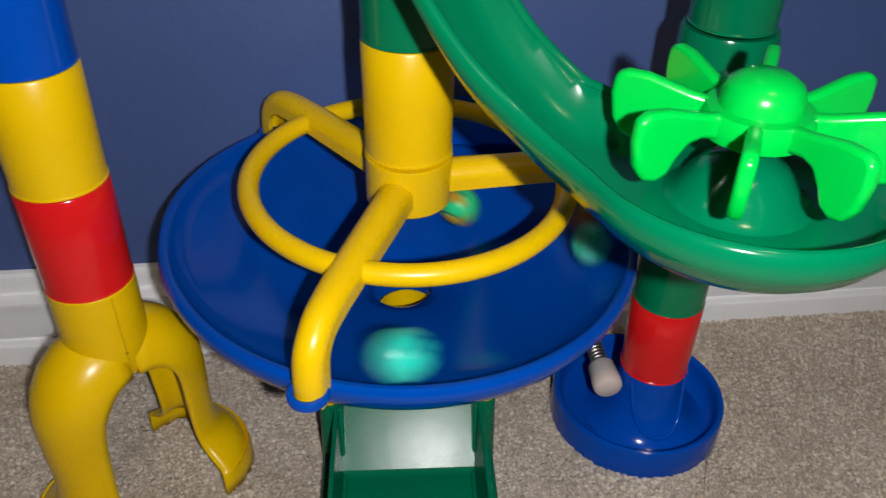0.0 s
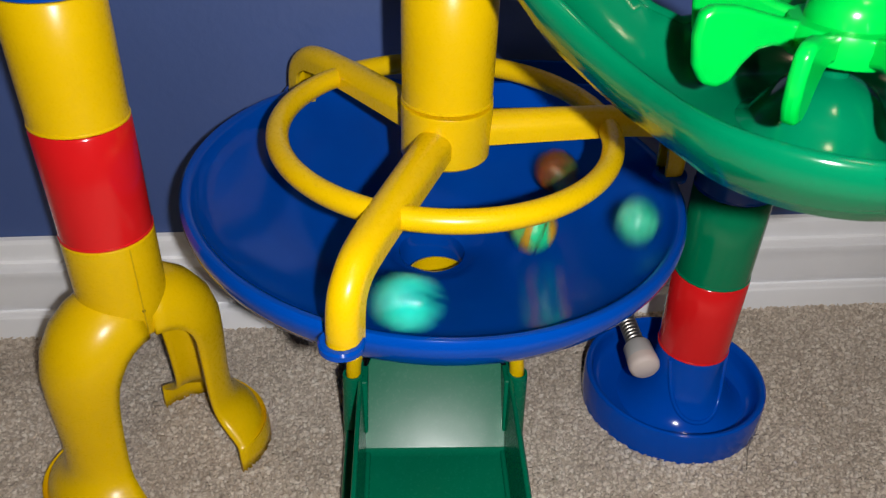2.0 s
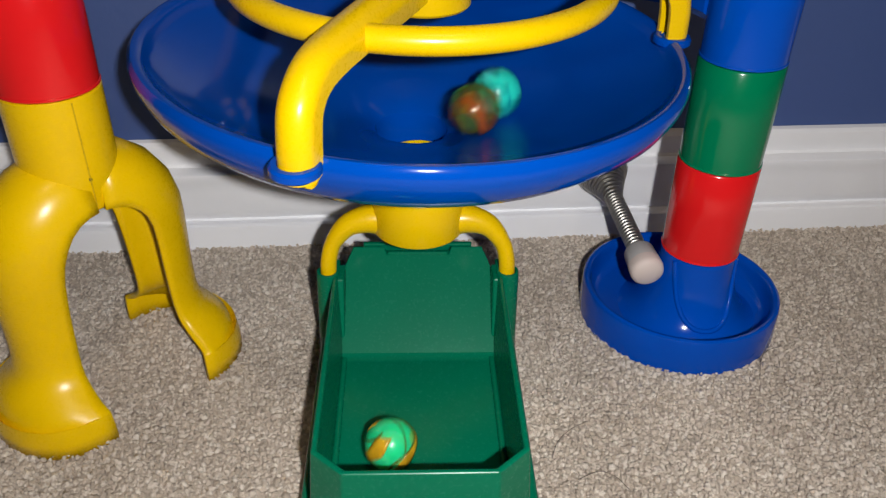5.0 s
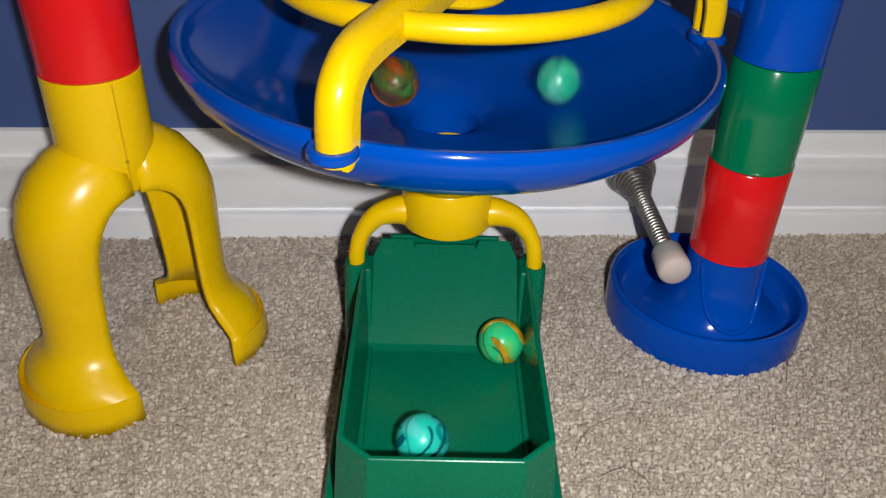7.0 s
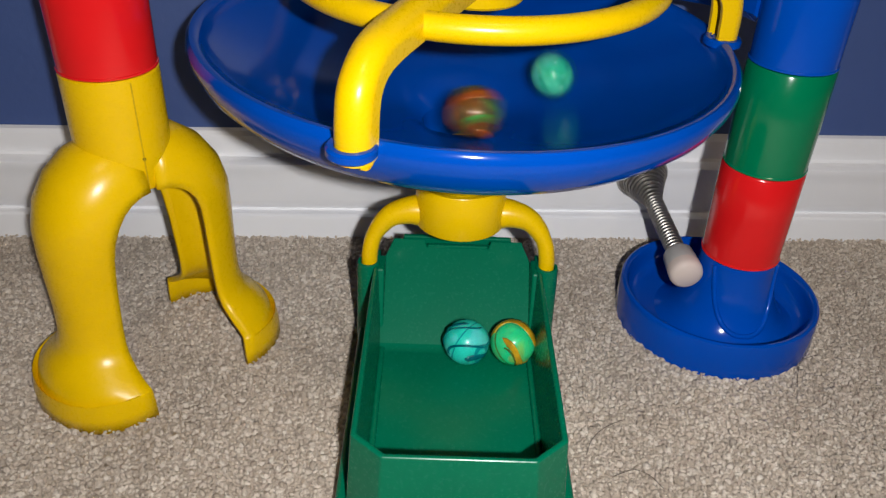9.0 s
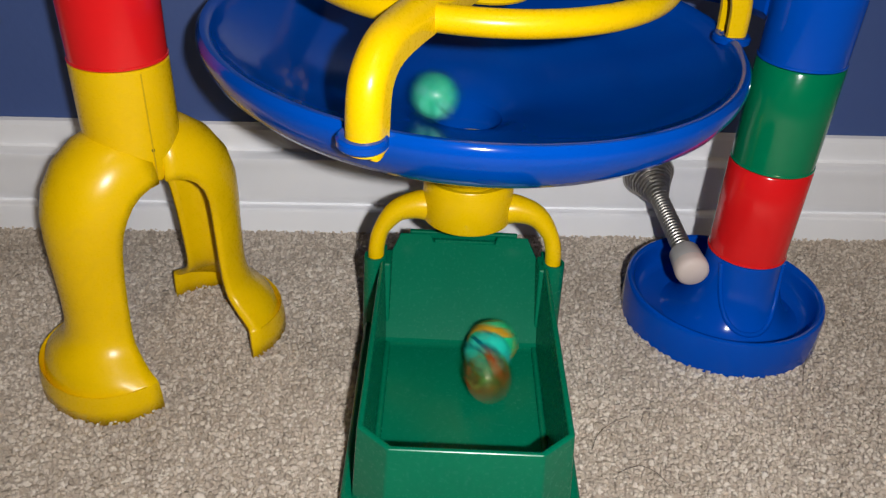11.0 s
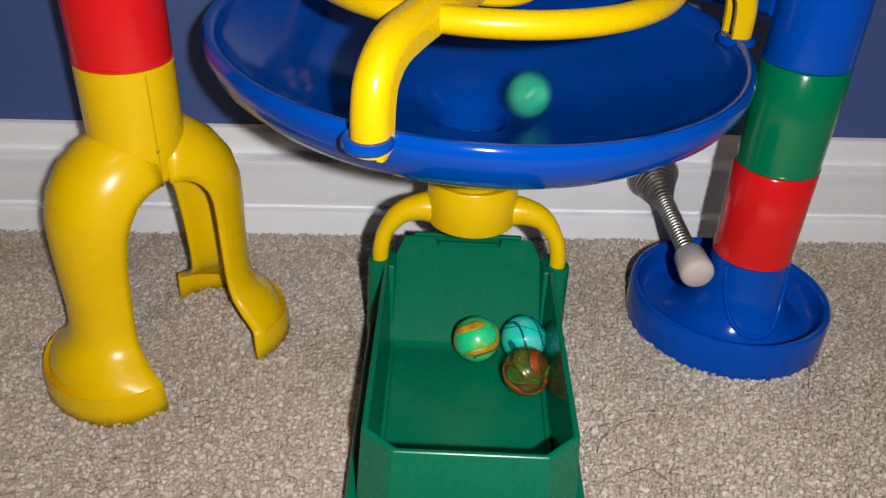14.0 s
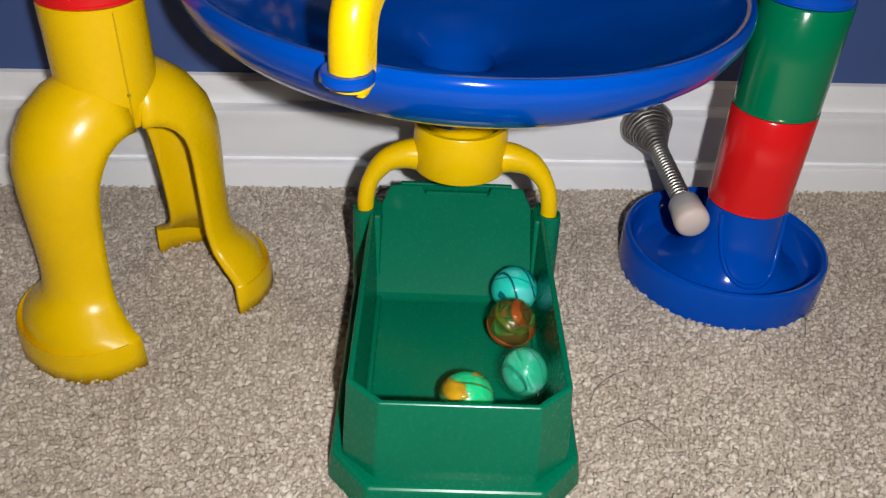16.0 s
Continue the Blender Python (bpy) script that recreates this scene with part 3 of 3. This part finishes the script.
def spinner():
    """Paddle wheel: a domed cap and eight arms with drooping rounded blades."""
    sp = thing("spinner", pose(DISH_AT.x, DISH_AT.y, 0.1842), "bright lime green plastic paddle wheel on a pivot", "spinner")
    part("cap", lathe([(0.0, 0.0140), (0.0088, 0.0142), (0.0093, 0.0165), (0.0092, 0.0200), (0.0080, 0.0230), (0.0050, 0.0248), (0.0, 0.0254)], 40), LIME, sp)
    part("hub_ring", lathe([(0.0080, 0.0105), (0.0120, 0.0108), (0.0126, 0.0150), (0.0120, 0.0172), (0.0080, 0.0176)], 40, closed=True), LIME, sp)
    out = [(0.0100, 0.0110), (0.0100, 0.0172), (0.0150, 0.0180), (0.0250, 0.0206), (0.0305, 0.0208), (0.0328, 0.0192), (0.0332, 0.0145), (0.0322, 0.0085), (0.0298, 0.0046), (0.0264, 0.0036), (0.0234, 0.0050), (0.0216, 0.0086),
           (0.0192, 0.0116), (0.0160, 0.0124), (0.0130, 0.0118)]
    for k in range(8):
        th = radians(45 * k)
        bm = bmesh.new()
        t = 0.0017
        lo = [bm.verts.new((x * math.cos(th) + t * math.sin(th), x * math.sin(th) - t * math.cos(th), z)) for x, z in out]
        hi = [bm.verts.new((x * math.cos(th) - t * math.sin(th), x * math.sin(th) + t * math.cos(th), z)) for x, z in out]
        for i in range(len(out)):
            j = (i + 1) % len(out)
            bm.faces.new((lo[i], lo[j], hi[j], hi[i]))
        bm.faces.new(lo)
        bm.faces.new(hi[::-1])
        soften(part("paddle", bm, LIME, sp), 0.0012, 3, 30)
    return sp


SPINNER = spinner()


def feed_trough():
    """Blue trough from the column to the back of the bowl."""
    tr = thing("feed_trough", pose(0, 0, 0), "blue plastic feed trough between tube column and bowl", "trough")
    line = smooth_path([(0.1040, 0.0150, 0.1330), (0.0965, 0.0370, 0.1325), (0.0790, 0.0545, 0.1315), (0.0480, 0.0650, 0.1305), (0.0150, 0.0690, 0.1295)], 6)
    bm = bmesh.new()
    rings = []
    for i, p in enumerate(line):
        d = (line[min(i + 1, len(line) - 1)] - line[max(i - 1, 0)]).normalized()
        side = d.cross(Vector((0, 0, 1))).normalized()
        rings.append([bm.verts.new(p + side * x + Vector((0, 0, z))) for x, z in ((-0.0115, 0.0), (-0.0115, -0.0100), (-0.0070, -0.0135), (0.0070, -0.0135), (0.0115, -0.0100), (0.0115, 0.0))])
    for a, b in zip(rings, rings[1:]):
        for i in range(5):
            bm.faces.new((a[i], b[i], b[i + 1], a[i + 1]))
    thicken(part("channel", bm, BLUE, tr, smooth=False), 0.0016, 0)


feed_trough()


# ---- marbles ----
MARBLE_R = 0.0083
# while in the bowl: seconds, angle round the drain in degrees, distance from it
A_SWIRL = [(0, 46, 0.0360), (0.5, 304, 0.0410), (1.2, 630, 0.0312), (1.5, 781, 0.0270), (2, 1059, 0.0356), (2.5, 1363, 0.0266), (3, 1740, 0.0252), (3.5, 2082, 0.0219), (4, 2480, 0.0223), (4.4, 2784, 0.0160), (4.45, 2850, 0.0115)]
B_SWIRL = [(0, -94, 0.0760), (0.5, 112, 0.0593), (1, 272, 0.0755), (1.5, 440, 0.0650), (2, 619, 0.0765), (2.5, 750, 0.0625), (3, 962, 0.0479), (3.5, 1120, 0.0430), (4, 1332, 0.0395), (4.85, 1710, 0.0289), (5.5, 2070, 0.0208), (6, 2430, 0.0146), (6.25, 2730, 0.0115)]
C_SWIRL = [(0, 3, 0.0662), (0.5, 218, 0.0512), (1, 356, 0.0585), (1.5, 577, 0.0469), (2, 740, 0.0496), (2.5, 959, 0.0411), (3, 1135, 0.0359), (3.5, 1385, 0.0470), (4, 1632, 0.0293), (4.5, 1839, 0.0270), (4.91, 2070, 0.0253), (5.65, 2430, 0.0223), (6.39, 2790, 0.0192), (7, 3055, 0.0167), (7.5, 3298, 0.0180), (8, 3613, 0.0307), (8.5, 3892, 0.0333), (9, 4235, 0.0265), (9.55, 4590, 0.0220), (10, 4950, 0.0184), (10.4, 5310, 0.0151), (10.7, 5670, 0.0127), (10.85, 5940, 0.0115)]
D_SWIRL = [(0, -15, 0.0676), (0.5, 158, 0.0438), (1, 326, 0.0635), (1.5, 511, 0.0450), (2, 696, 0.0683), (2.5, 906, 0.0400), (2.74, 990, 0.0480), (3, 1054, 0.0463), (3.5, 1275, 0.0372), (4, 1450, 0.0430), (4.5, 1693, 0.0348), (5.3, 2070, 0.0351), (6.07, 2430, 0.0354), (7, 2868, 0.0357), (7.5, 3140, 0.0272), (8, 3400, 0.0224), (8.5, 3674, 0.0240), (8.77, 3870, 0.0272), (9, 3964, 0.0299), (9.35, 4230, 0.0281), (9.93, 4590, 0.0251), (10.5, 4950, 0.0221), (11.06, 5310, 0.0192), (11.5, 5578, 0.0169), (12, 5900, 0.0170), (12.5, 6301, 0.0151), (13, 6711, 0.0169), (13.5, 7091, 0.0156), (14, 7530, 0.0194), (14.22, 7815, 0.0176), (14.5, 8190, 0.0160), (14.8, 8560, 0.0146), (15.0, 8915, 0.0146), (15.05, 8985, 0.0125), (15.08, 9030, 0.0115)]
# after the drain: seconds, x, y
A_TRAY = [(4.57, 0.000, -0.004), (4.6, -0.0130, -0.0535), (4.7, -0.0168, -0.0757), (4.74, -0.0170, -0.0800), (5.3, -0.0080, -0.0560), (6.0, 0.0080, -0.0360), (6.6, 0.0166, -0.0292), (7, 0.0168, -0.0292), (9.2, 0.0168, -0.0292), (10.9, 0.0168, -0.0292),
          (11.1, -0.0020, -0.0340), (11.3, -0.0016, -0.0282), (11.6, 0.0006, -0.0290), (15.1, 0.0004, -0.0290), (15.2, -0.0010, -0.0330), (15.3, -0.0082, -0.0698), (15.4, -0.0100, -0.0800), (15.7, -0.0120, -0.0790), (16, -0.0030, -0.0790)]
B_TRAY = [(6.4, 0.000, -0.002), (6.5, -0.0100, -0.0480), (6.6, -0.0150, -0.0740), (6.75, -0.0165, -0.0795), (6.9, -0.0151, -0.0755), (7, -0.0123, -0.0744), (7.2, -0.0094, -0.0620), (7.4, -0.0009, -0.0418), (7.5, 0.0016, -0.0360), (7.7, -0.0027, -0.0285), (8, 0.0003, -0.0285),
          (9.2, 0.0006, -0.0290), (10.9, 0.0006, -0.0290), (11.1, 0.0100, -0.0470), (11.3, 0.0111, -0.0390), (11.4, 0.0141, -0.0322), (11.5, 0.0168, -0.0282), (16, 0.0170, -0.0286)]
C_TRAY = [(10.93, 0.000, -0.004), (11.0, 0.004, -0.0480), (11.1, 0.0120, -0.0720), (11.15, 0.0130, -0.0790), (11.3, 0.0140, -0.0600), (11.4, 0.0142, -0.0530), (11.5, 0.0156, -0.0454), (15.15, 0.0159, -0.0456), (15.5, 0.0130, -0.0480), (15.6, 0.0134, -0.0458), (16, 0.0140, -0.0458)]
D_TRAY = [(15.18, -0.001, 0.0060), (15.2, -0.0015, -0.0010), (15.3, -0.0068, -0.0480), (15.4, -0.0073, -0.0640), (15.5, -0.0056, -0.0665), (15.7, 0.0051, -0.0672), (15.8, 0.0111, -0.0680), (16, 0.0153, -0.0680)]


def hermite(knots, t):
    """A smooth value at t through rows of (time, values ...)."""
    if t <= knots[0][0]:
        return knots[0][1:]
    if t >= knots[-1][0]:
        return knots[-1][1:]
    i = max(k for k in range(len(knots) - 1) if knots[k][0] <= t)
    a, b = knots[i], knots[i + 1]
    p, n = knots[max(i - 1, 0)], knots[min(i + 2, len(knots) - 1)]
    h = b[0] - a[0]
    u = (t - a[0]) / h
    out = []
    for k in range(1, len(a)):
        s = (b[k] - a[k]) / h
        s0 = (a[k] - p[k]) / (a[0] - p[0]) if a is not p else s
        s1 = (n[k] - b[k]) / (n[0] - b[0]) if n is not b else s
        m0 = 0.0 if s * s0 <= 0 else 2 * s * s0 / (s + s0)
        m1 = 0.0 if s * s1 <= 0 else 2 * s * s1 / (s + s1)
        out.append((2 * u ** 3 - 3 * u * u + 1) * a[k] + (u ** 3 - 2 * u * u + u) * h * m0 + (3 * u * u - 2 * u ** 3) * b[k] + (u ** 3 - u * u) * h * m1)
    return out


def above_bowl(r):
    """Height of a marble's centre over the bowl's inside, in the bowl's space."""
    pts = INSIDE[1:]
    best = -1.0
    for (r0, z0), (r1, z1) in zip(pts, pts[1:]):
        for k in range(5):
            q, z = r0 + (r1 - r0) * k / 4, z0 + (z1 - z0) * k / 4
            if abs(q - r) < MARBLE_R:
                best = max(best, z + math.sqrt(MARBLE_R ** 2 - (q - r) ** 2))
    return best


def marble_place(swirl, tray, t):
    drop, land = swirl[-1][0], tray[0][0]
    if t <= drop:
        a, r = hermite(swirl, t)
        return BOWL_AT @ Vector((r * math.cos(radians(a)), r * math.sin(radians(a)), above_bowl(r)))
    if t < land:
        u = (t - drop) / (land - drop)
        p, q = marble_place(swirl, tray, drop), marble_place(swirl, tray, land)
        v = p.lerp(q, u)
        side = min(1.0, u / 0.25)
        v.x, v.y = p.x * (1 - side) + q.x * side * u, p.y * (1 - side) + q.y * side * u
        v.z = p.z + (q.z - p.z) * u * (0.6 + 0.4 * u)
        return v
    x, y = hermite(tray, t)
    z = max(0.0105 + MARBLE_R, 0.0103 + (y + 0.0225) * 0.88 + MARBLE_R * 1.33)
    return Vector((x, y, z))


def glass_material(name, tint):
    mat, nodes, links, bsdf = node_material(name)
    nodes.remove(bsdf)
    glass, clear, mix = nodes.new("ShaderNodeBsdfGlass"), nodes.new("ShaderNodeBsdfTransparent"), nodes.new("ShaderNodeMixShader")
    glass.inputs["Color"].default_value = (*tint, 1)
    glass.inputs["IOR"].default_value = 1.5
    glass.inputs["Roughness"].default_value = 0.0
    clear.inputs["Color"].default_value = (*tint, 1)
    mix.inputs[0].default_value = 0.12
    links.new(clear.outputs[0], mix.inputs[1])
    links.new(glass.outputs[0], mix.inputs[2])
    gloss, top = nodes.new("ShaderNodeBsdfGlossy"), nodes.new("ShaderNodeMixShader")
    gloss.inputs["Roughness"].default_value = 0.05
    top.inputs[0].default_value = 0.05
    links.new(mix.outputs[0], top.inputs[1])
    links.new(gloss.outputs[0], top.inputs[2])
    links.new(top.outputs[0], nodes["Material Output"].inputs["Surface"])
    return mat


def core_material(name, base, line, accent, wave, width, patch, veil):
    """Inside of a marble: a body, thin wavy streaks and broad patches; bright mint bodies paint in focused torch light.
    """
    mat, nodes, links, bsdf = node_material(name)
    co = nodes.new("ShaderNodeTexCoord")
    w = nodes.new("ShaderNodeTexWave")
    w.inputs["Scale"].default_value = wave
    w.inputs["Distortion"].default_value = 7.0
    w.inputs["Detail"].default_value = 1.0
    w.inputs["Detail Scale"].default_value = 0.8
    links.new(co.outputs["Object"], w.inputs["Vector"])
    streak = ramp(nodes, links, w.outputs["Fac"], [(width * 0.4, (0, 0, 0)), (width, (1, 1, 1))])
    n = add_noise(nodes, links, 95, 1)
    spot = ramp(nodes, links, n.outputs["Fac"], [(patch - 0.03, (0, 0, 0)), (patch + 0.03, (1, 1, 1))])
    m1, m2 = nodes.new("ShaderNodeMixRGB"), nodes.new("ShaderNodeMixRGB")
    m1.inputs[1].default_value, m1.inputs[2].default_value = (*base, 1), (*accent, 1)
    links.new(spot.outputs[0], m1.inputs[0])
    m2.inputs[1].default_value = (*line, 1)
    links.new(streak.outputs[0], m2.inputs[0])
    links.new(m1.outputs[0], m2.inputs[2])
    links.new(m2.outputs[0], bsdf.inputs["Base Color"])
    bsdf.inputs["Roughness"].default_value = 0.3
    bsdf.inputs["Subsurface Weight"].default_value = 0.6
    bsdf.inputs["Subsurface Radius"].default_value = (0.006, 0.006, 0.006)
    bsdf.inputs["Subsurface Scale"].default_value = 1.0
    clear, mix = nodes.new("ShaderNodeBsdfTransparent"), nodes.new("ShaderNodeMixShader")
    mix.inputs[0].default_value = veil
    links.new(clear.outputs[0], mix.inputs[1])
    links.new(bsdf.outputs[0], mix.inputs[2])
    links.new(mix.outputs[0], nodes["Material Output"].inputs["Surface"])
    return mat


def vane_material(name, color):
    mat, nodes, links, bsdf = node_material(name)
    n = add_noise(nodes, links, 240, 3)
    r = ramp(nodes, links, n.outputs["Fac"], [(0.3, [c * 0.6 for c in color]), (0.7, [min(1, c * 1.25) for c in color])])
    links.new(r.outputs[0], bsdf.inputs["Base Color"])
    bsdf.inputs["Roughness"].default_value = 0.25
    bsdf.inputs["Subsurface Weight"].default_value = 0.4
    bsdf.inputs["Subsurface Radius"].default_value = (0.002, 0.002, 0.002)
    return mat


def vane(start, twist, inner, outer, reach, bend):
    """One curved blade of coloured glass that winds about the marble's axis."""
    bm = bmesh.new()
    rows = []
    for i in range(19):
        u = -1 + i / 9
        lens = math.sqrt(max(0.0, 1 - u * u)) ** 0.8
        row = []
        for k in range(6):
            v = k / 5
            q = MARBLE_R * (inner + (outer - inner) * v) * (0.12 + 0.88 * lens)
            a = radians(start + twist * u + bend * v + 14 * math.sin(3.4 * u + start))
            row.append(bm.verts.new((q * math.cos(a), q * math.sin(a), reach * MARBLE_R * u)))
        rows.append(row)
    for a, b in zip(rows, rows[1:]):
        for k in range(5):
            bm.faces.new((a[k], a[k + 1], b[k + 1], b[k]))
    return bm


def marble(label, tint, core, size, vanes):
    ball = thing("marble", pose(0, 0, 0), label, "marble", "glass marbles of the run")
    bm = bmesh.new()
    bmesh.ops.create_uvsphere(bm, u_segments=48, v_segments=32, radius=MARBLE_R)
    part("glass", bm, glass_material("marble_glass", tint), ball, angle=180)
    bm = bmesh.new()
    bmesh.ops.create_uvsphere(bm, u_segments=40, v_segments=24, radius=MARBLE_R)
    for v in bm.verts:
        v.co = Vector((v.co.x * size[0], v.co.y * size[1], v.co.z * size[2]))
    part("swirl", bm, core, ball, angle=180)
    for material, shape in vanes:
        thicken(part("vane", vane(*shape), material, ball, angle=180), 0.00035, 0)
    return ball


AMBER = vane_material("amber_vane", (0.62, 0.34, 0.015))
OLIVE = vane_material("olive_vane", (0.10, 0.16, 0.02))
TEAL = vane_material("teal_vane", (0.0, 0.16, 0.20))
RUST = vane_material("rust_vane", (0.34, 0.09, 0.02))
LEAF = vane_material("leaf_vane", (0.04, 0.36, 0.09))
MILK = vane_material("milk_vane", (0.20, 0.72, 0.52))
# first two: clear glass, their mint cores imitate torch light gathered by the ball
MARBLES = [
    (marble("clear glass marble, amber and green swirls, mint glow painted in", (0.97, 1.0, 0.95), core_material("mint_glow_amber_swirl", (0.02, 0.92, 0.40), (0.08, 0.24, 0.03), (0.30, 0.80, 0.20), 34, 0.02, 0.60, 0.72), (0.94, 0.94, 0.94),
            [(AMBER, (20, 70, 0.935, 0.965, 0.84, 48)), (AMBER, (140, 65, 0.935, 0.965, 0.80, 40)), (AMBER, (262, 75, 0.935, 0.965, 0.82, 34)), (OLIVE, (100, 80, 0.945, 0.968, 0.84, 7)), (OLIVE, (250, 70, 0.945, 0.968, 0.84, 6))]), A_SWIRL, A_TRAY),
    (marble("clear bluish glass marble, teal swirls, mint glow painted in", (0.95, 1.0, 1.0), core_material("mint_glow_teal_swirl", (0.03, 0.94, 0.72), (0.0, 0.40, 0.42), (0.16, 1.0, 0.88), 44, 0.02, 0.58, 0.70), (0.94, 0.94, 0.94),
            [(TEAL, (0, 80, 0.935, 0.965, 0.82, 26)), (TEAL, (75, 90, 0.935, 0.965, 0.85, 9)), (TEAL, (150, 80, 0.935, 0.965, 0.80, 22)), (TEAL, (205, 95, 0.935, 0.965, 0.84, 7)), (TEAL, (290, 85, 0.935, 0.965, 0.84, 14))]), B_SWIRL, B_TRAY),
    (marble("brownish glass marble with orange and green swirls", (1.0, 0.93, 0.80), core_material("rust_green_swirl", (0.24, 0.13, 0.03), (0.10, 0.08, 0.02), (0.10, 0.30, 0.06), 34, 0.03, 0.55, 0.34), (0.92, 0.92, 0.92),
            [(RUST, (10, 70, 0.93, 0.96, 0.84, 52)), (LEAF, (110, 70, 0.80, 0.90, 0.84, 30)), (RUST, (200, 65, 0.93, 0.96, 0.82, 40)), (OLIVE, (285, 75, 0.935, 0.965, 0.8, 14))]), C_SWIRL, C_TRAY),
    (marble("pale green glass marble with milky stripes", (0.95, 1.0, 0.98), core_material("milky_green_swirl", (0.05, 0.84, 0.50), (0.03, 0.40, 0.28), (0.22, 0.92, 0.70), 60, 0.04, 0.56, 0.40), (0.84, 0.80, 0.86),
            [(MILK, (30, 60, 0.10, 0.66, 0.80, 25)), (MILK, (205, 60, 0.10, 0.64, 0.80, 25))]), D_SWIRL, D_TRAY),
]


def roll(ball, swirl, tray, seed):
    """Key a marble along its way, turning as it rolls."""
    rows, turn, last = [], Euler((seed, 1.3 * seed, 0.4)).to_quaternion(), None
    for k in range(16 * FPS + 1):
        t = k / FPS
        p = marble_place(swirl, tray, t)
        if last is not None:
            d = p - last
            if d.length > 1e-7:
                axis = Vector((-d.y, d.x, 0))
                if axis.length > 1e-9:
                    turn = Matrix.Rotation(min(1.2, 0.7 * d.length / MARBLE_R), 3, axis).to_quaternion() @ turn
        last = p
        rows.append((t, Matrix.Translation(p) @ turn.to_matrix().to_4x4()))
    walk(ball, rows)


# added out of view as warm fill; no such fixture is known
def added_fill_lamp():
    lamp = thing("added_fill_lamp", pose(0.3, -1.1, 2.4), "added unseen round lamp that fills the shadows", "ceiling light")
    part("rim", lathe([(0.0, 0.0), (0.19, 0.0), (0.19, -0.03), (0.16, -0.03), (0.16, -0.012), (0.0, -0.012)], 48), CEIL, lamp)
    mat, nodes, links, bsdf = node_material("fill_glow")
    bsdf.inputs["Emission Color"].default_value = (1.0, 0.80, 0.55, 1)
    bsdf.inputs["Emission Strength"].default_value = FILL_LIGHT
    part("diffuser", lathe([(0.158, -0.014), (0.13, -0.045), (0.07, -0.06), (0.0, -0.064)], 48), mat, lamp)


added_fill_lamp()


def torch():
    """The small lamp of the filming device, beside the lens."""
    bm = lathe([(0.0, 0.0), (0.0040, 0.0), (0.0040, 0.003), (0.0, 0.003)], 24)
    ob = part("torch_lamp", bm, TRIM, smooth=False)
    mat, nodes, links, bsdf = node_material("torch_glow")
    bsdf.inputs["Base Color"].default_value = (0, 0, 0, 1)
    bsdf.inputs["Emission Color"].default_value = (1.0, 0.98, 0.97, 1)
    bsdf.inputs["Emission Strength"].default_value = TORCH
    ob.data.materials.append(mat)
    for p in ob.data.polygons:
        if p.normal.z < -0.5:
            p.material_index = 1
    return tagged(ob, "small bright white torch lamp of the filming device", "lamp")


TORCH_LAMP = torch()


def motions():
    for i, (ball, swirl, tray) in enumerate(MARBLES):
        roll(ball, swirl, tray, 0.6 + i)
    spin = [(0, 241), (0.3, 238), (0.4, 235), (0.5, 229), (0.6, 221), (0.8, 208), (1, 194), (1.2, 169), (1.4, 133), (1.5, 117), (1.6, 95), (1.75, 68), (1.9, 50), (2, 47), (16, 47)]
    walk(SPINNER, [(t, pose(DISH_AT.x, DISH_AT.y, 0.1842, 0, 0, a)) for t, a in spin])
    walk(TORCH_LAMP, [(t, m @ pose(0.029, -0.003, 0.045)) for t, m in WALK])


motions()
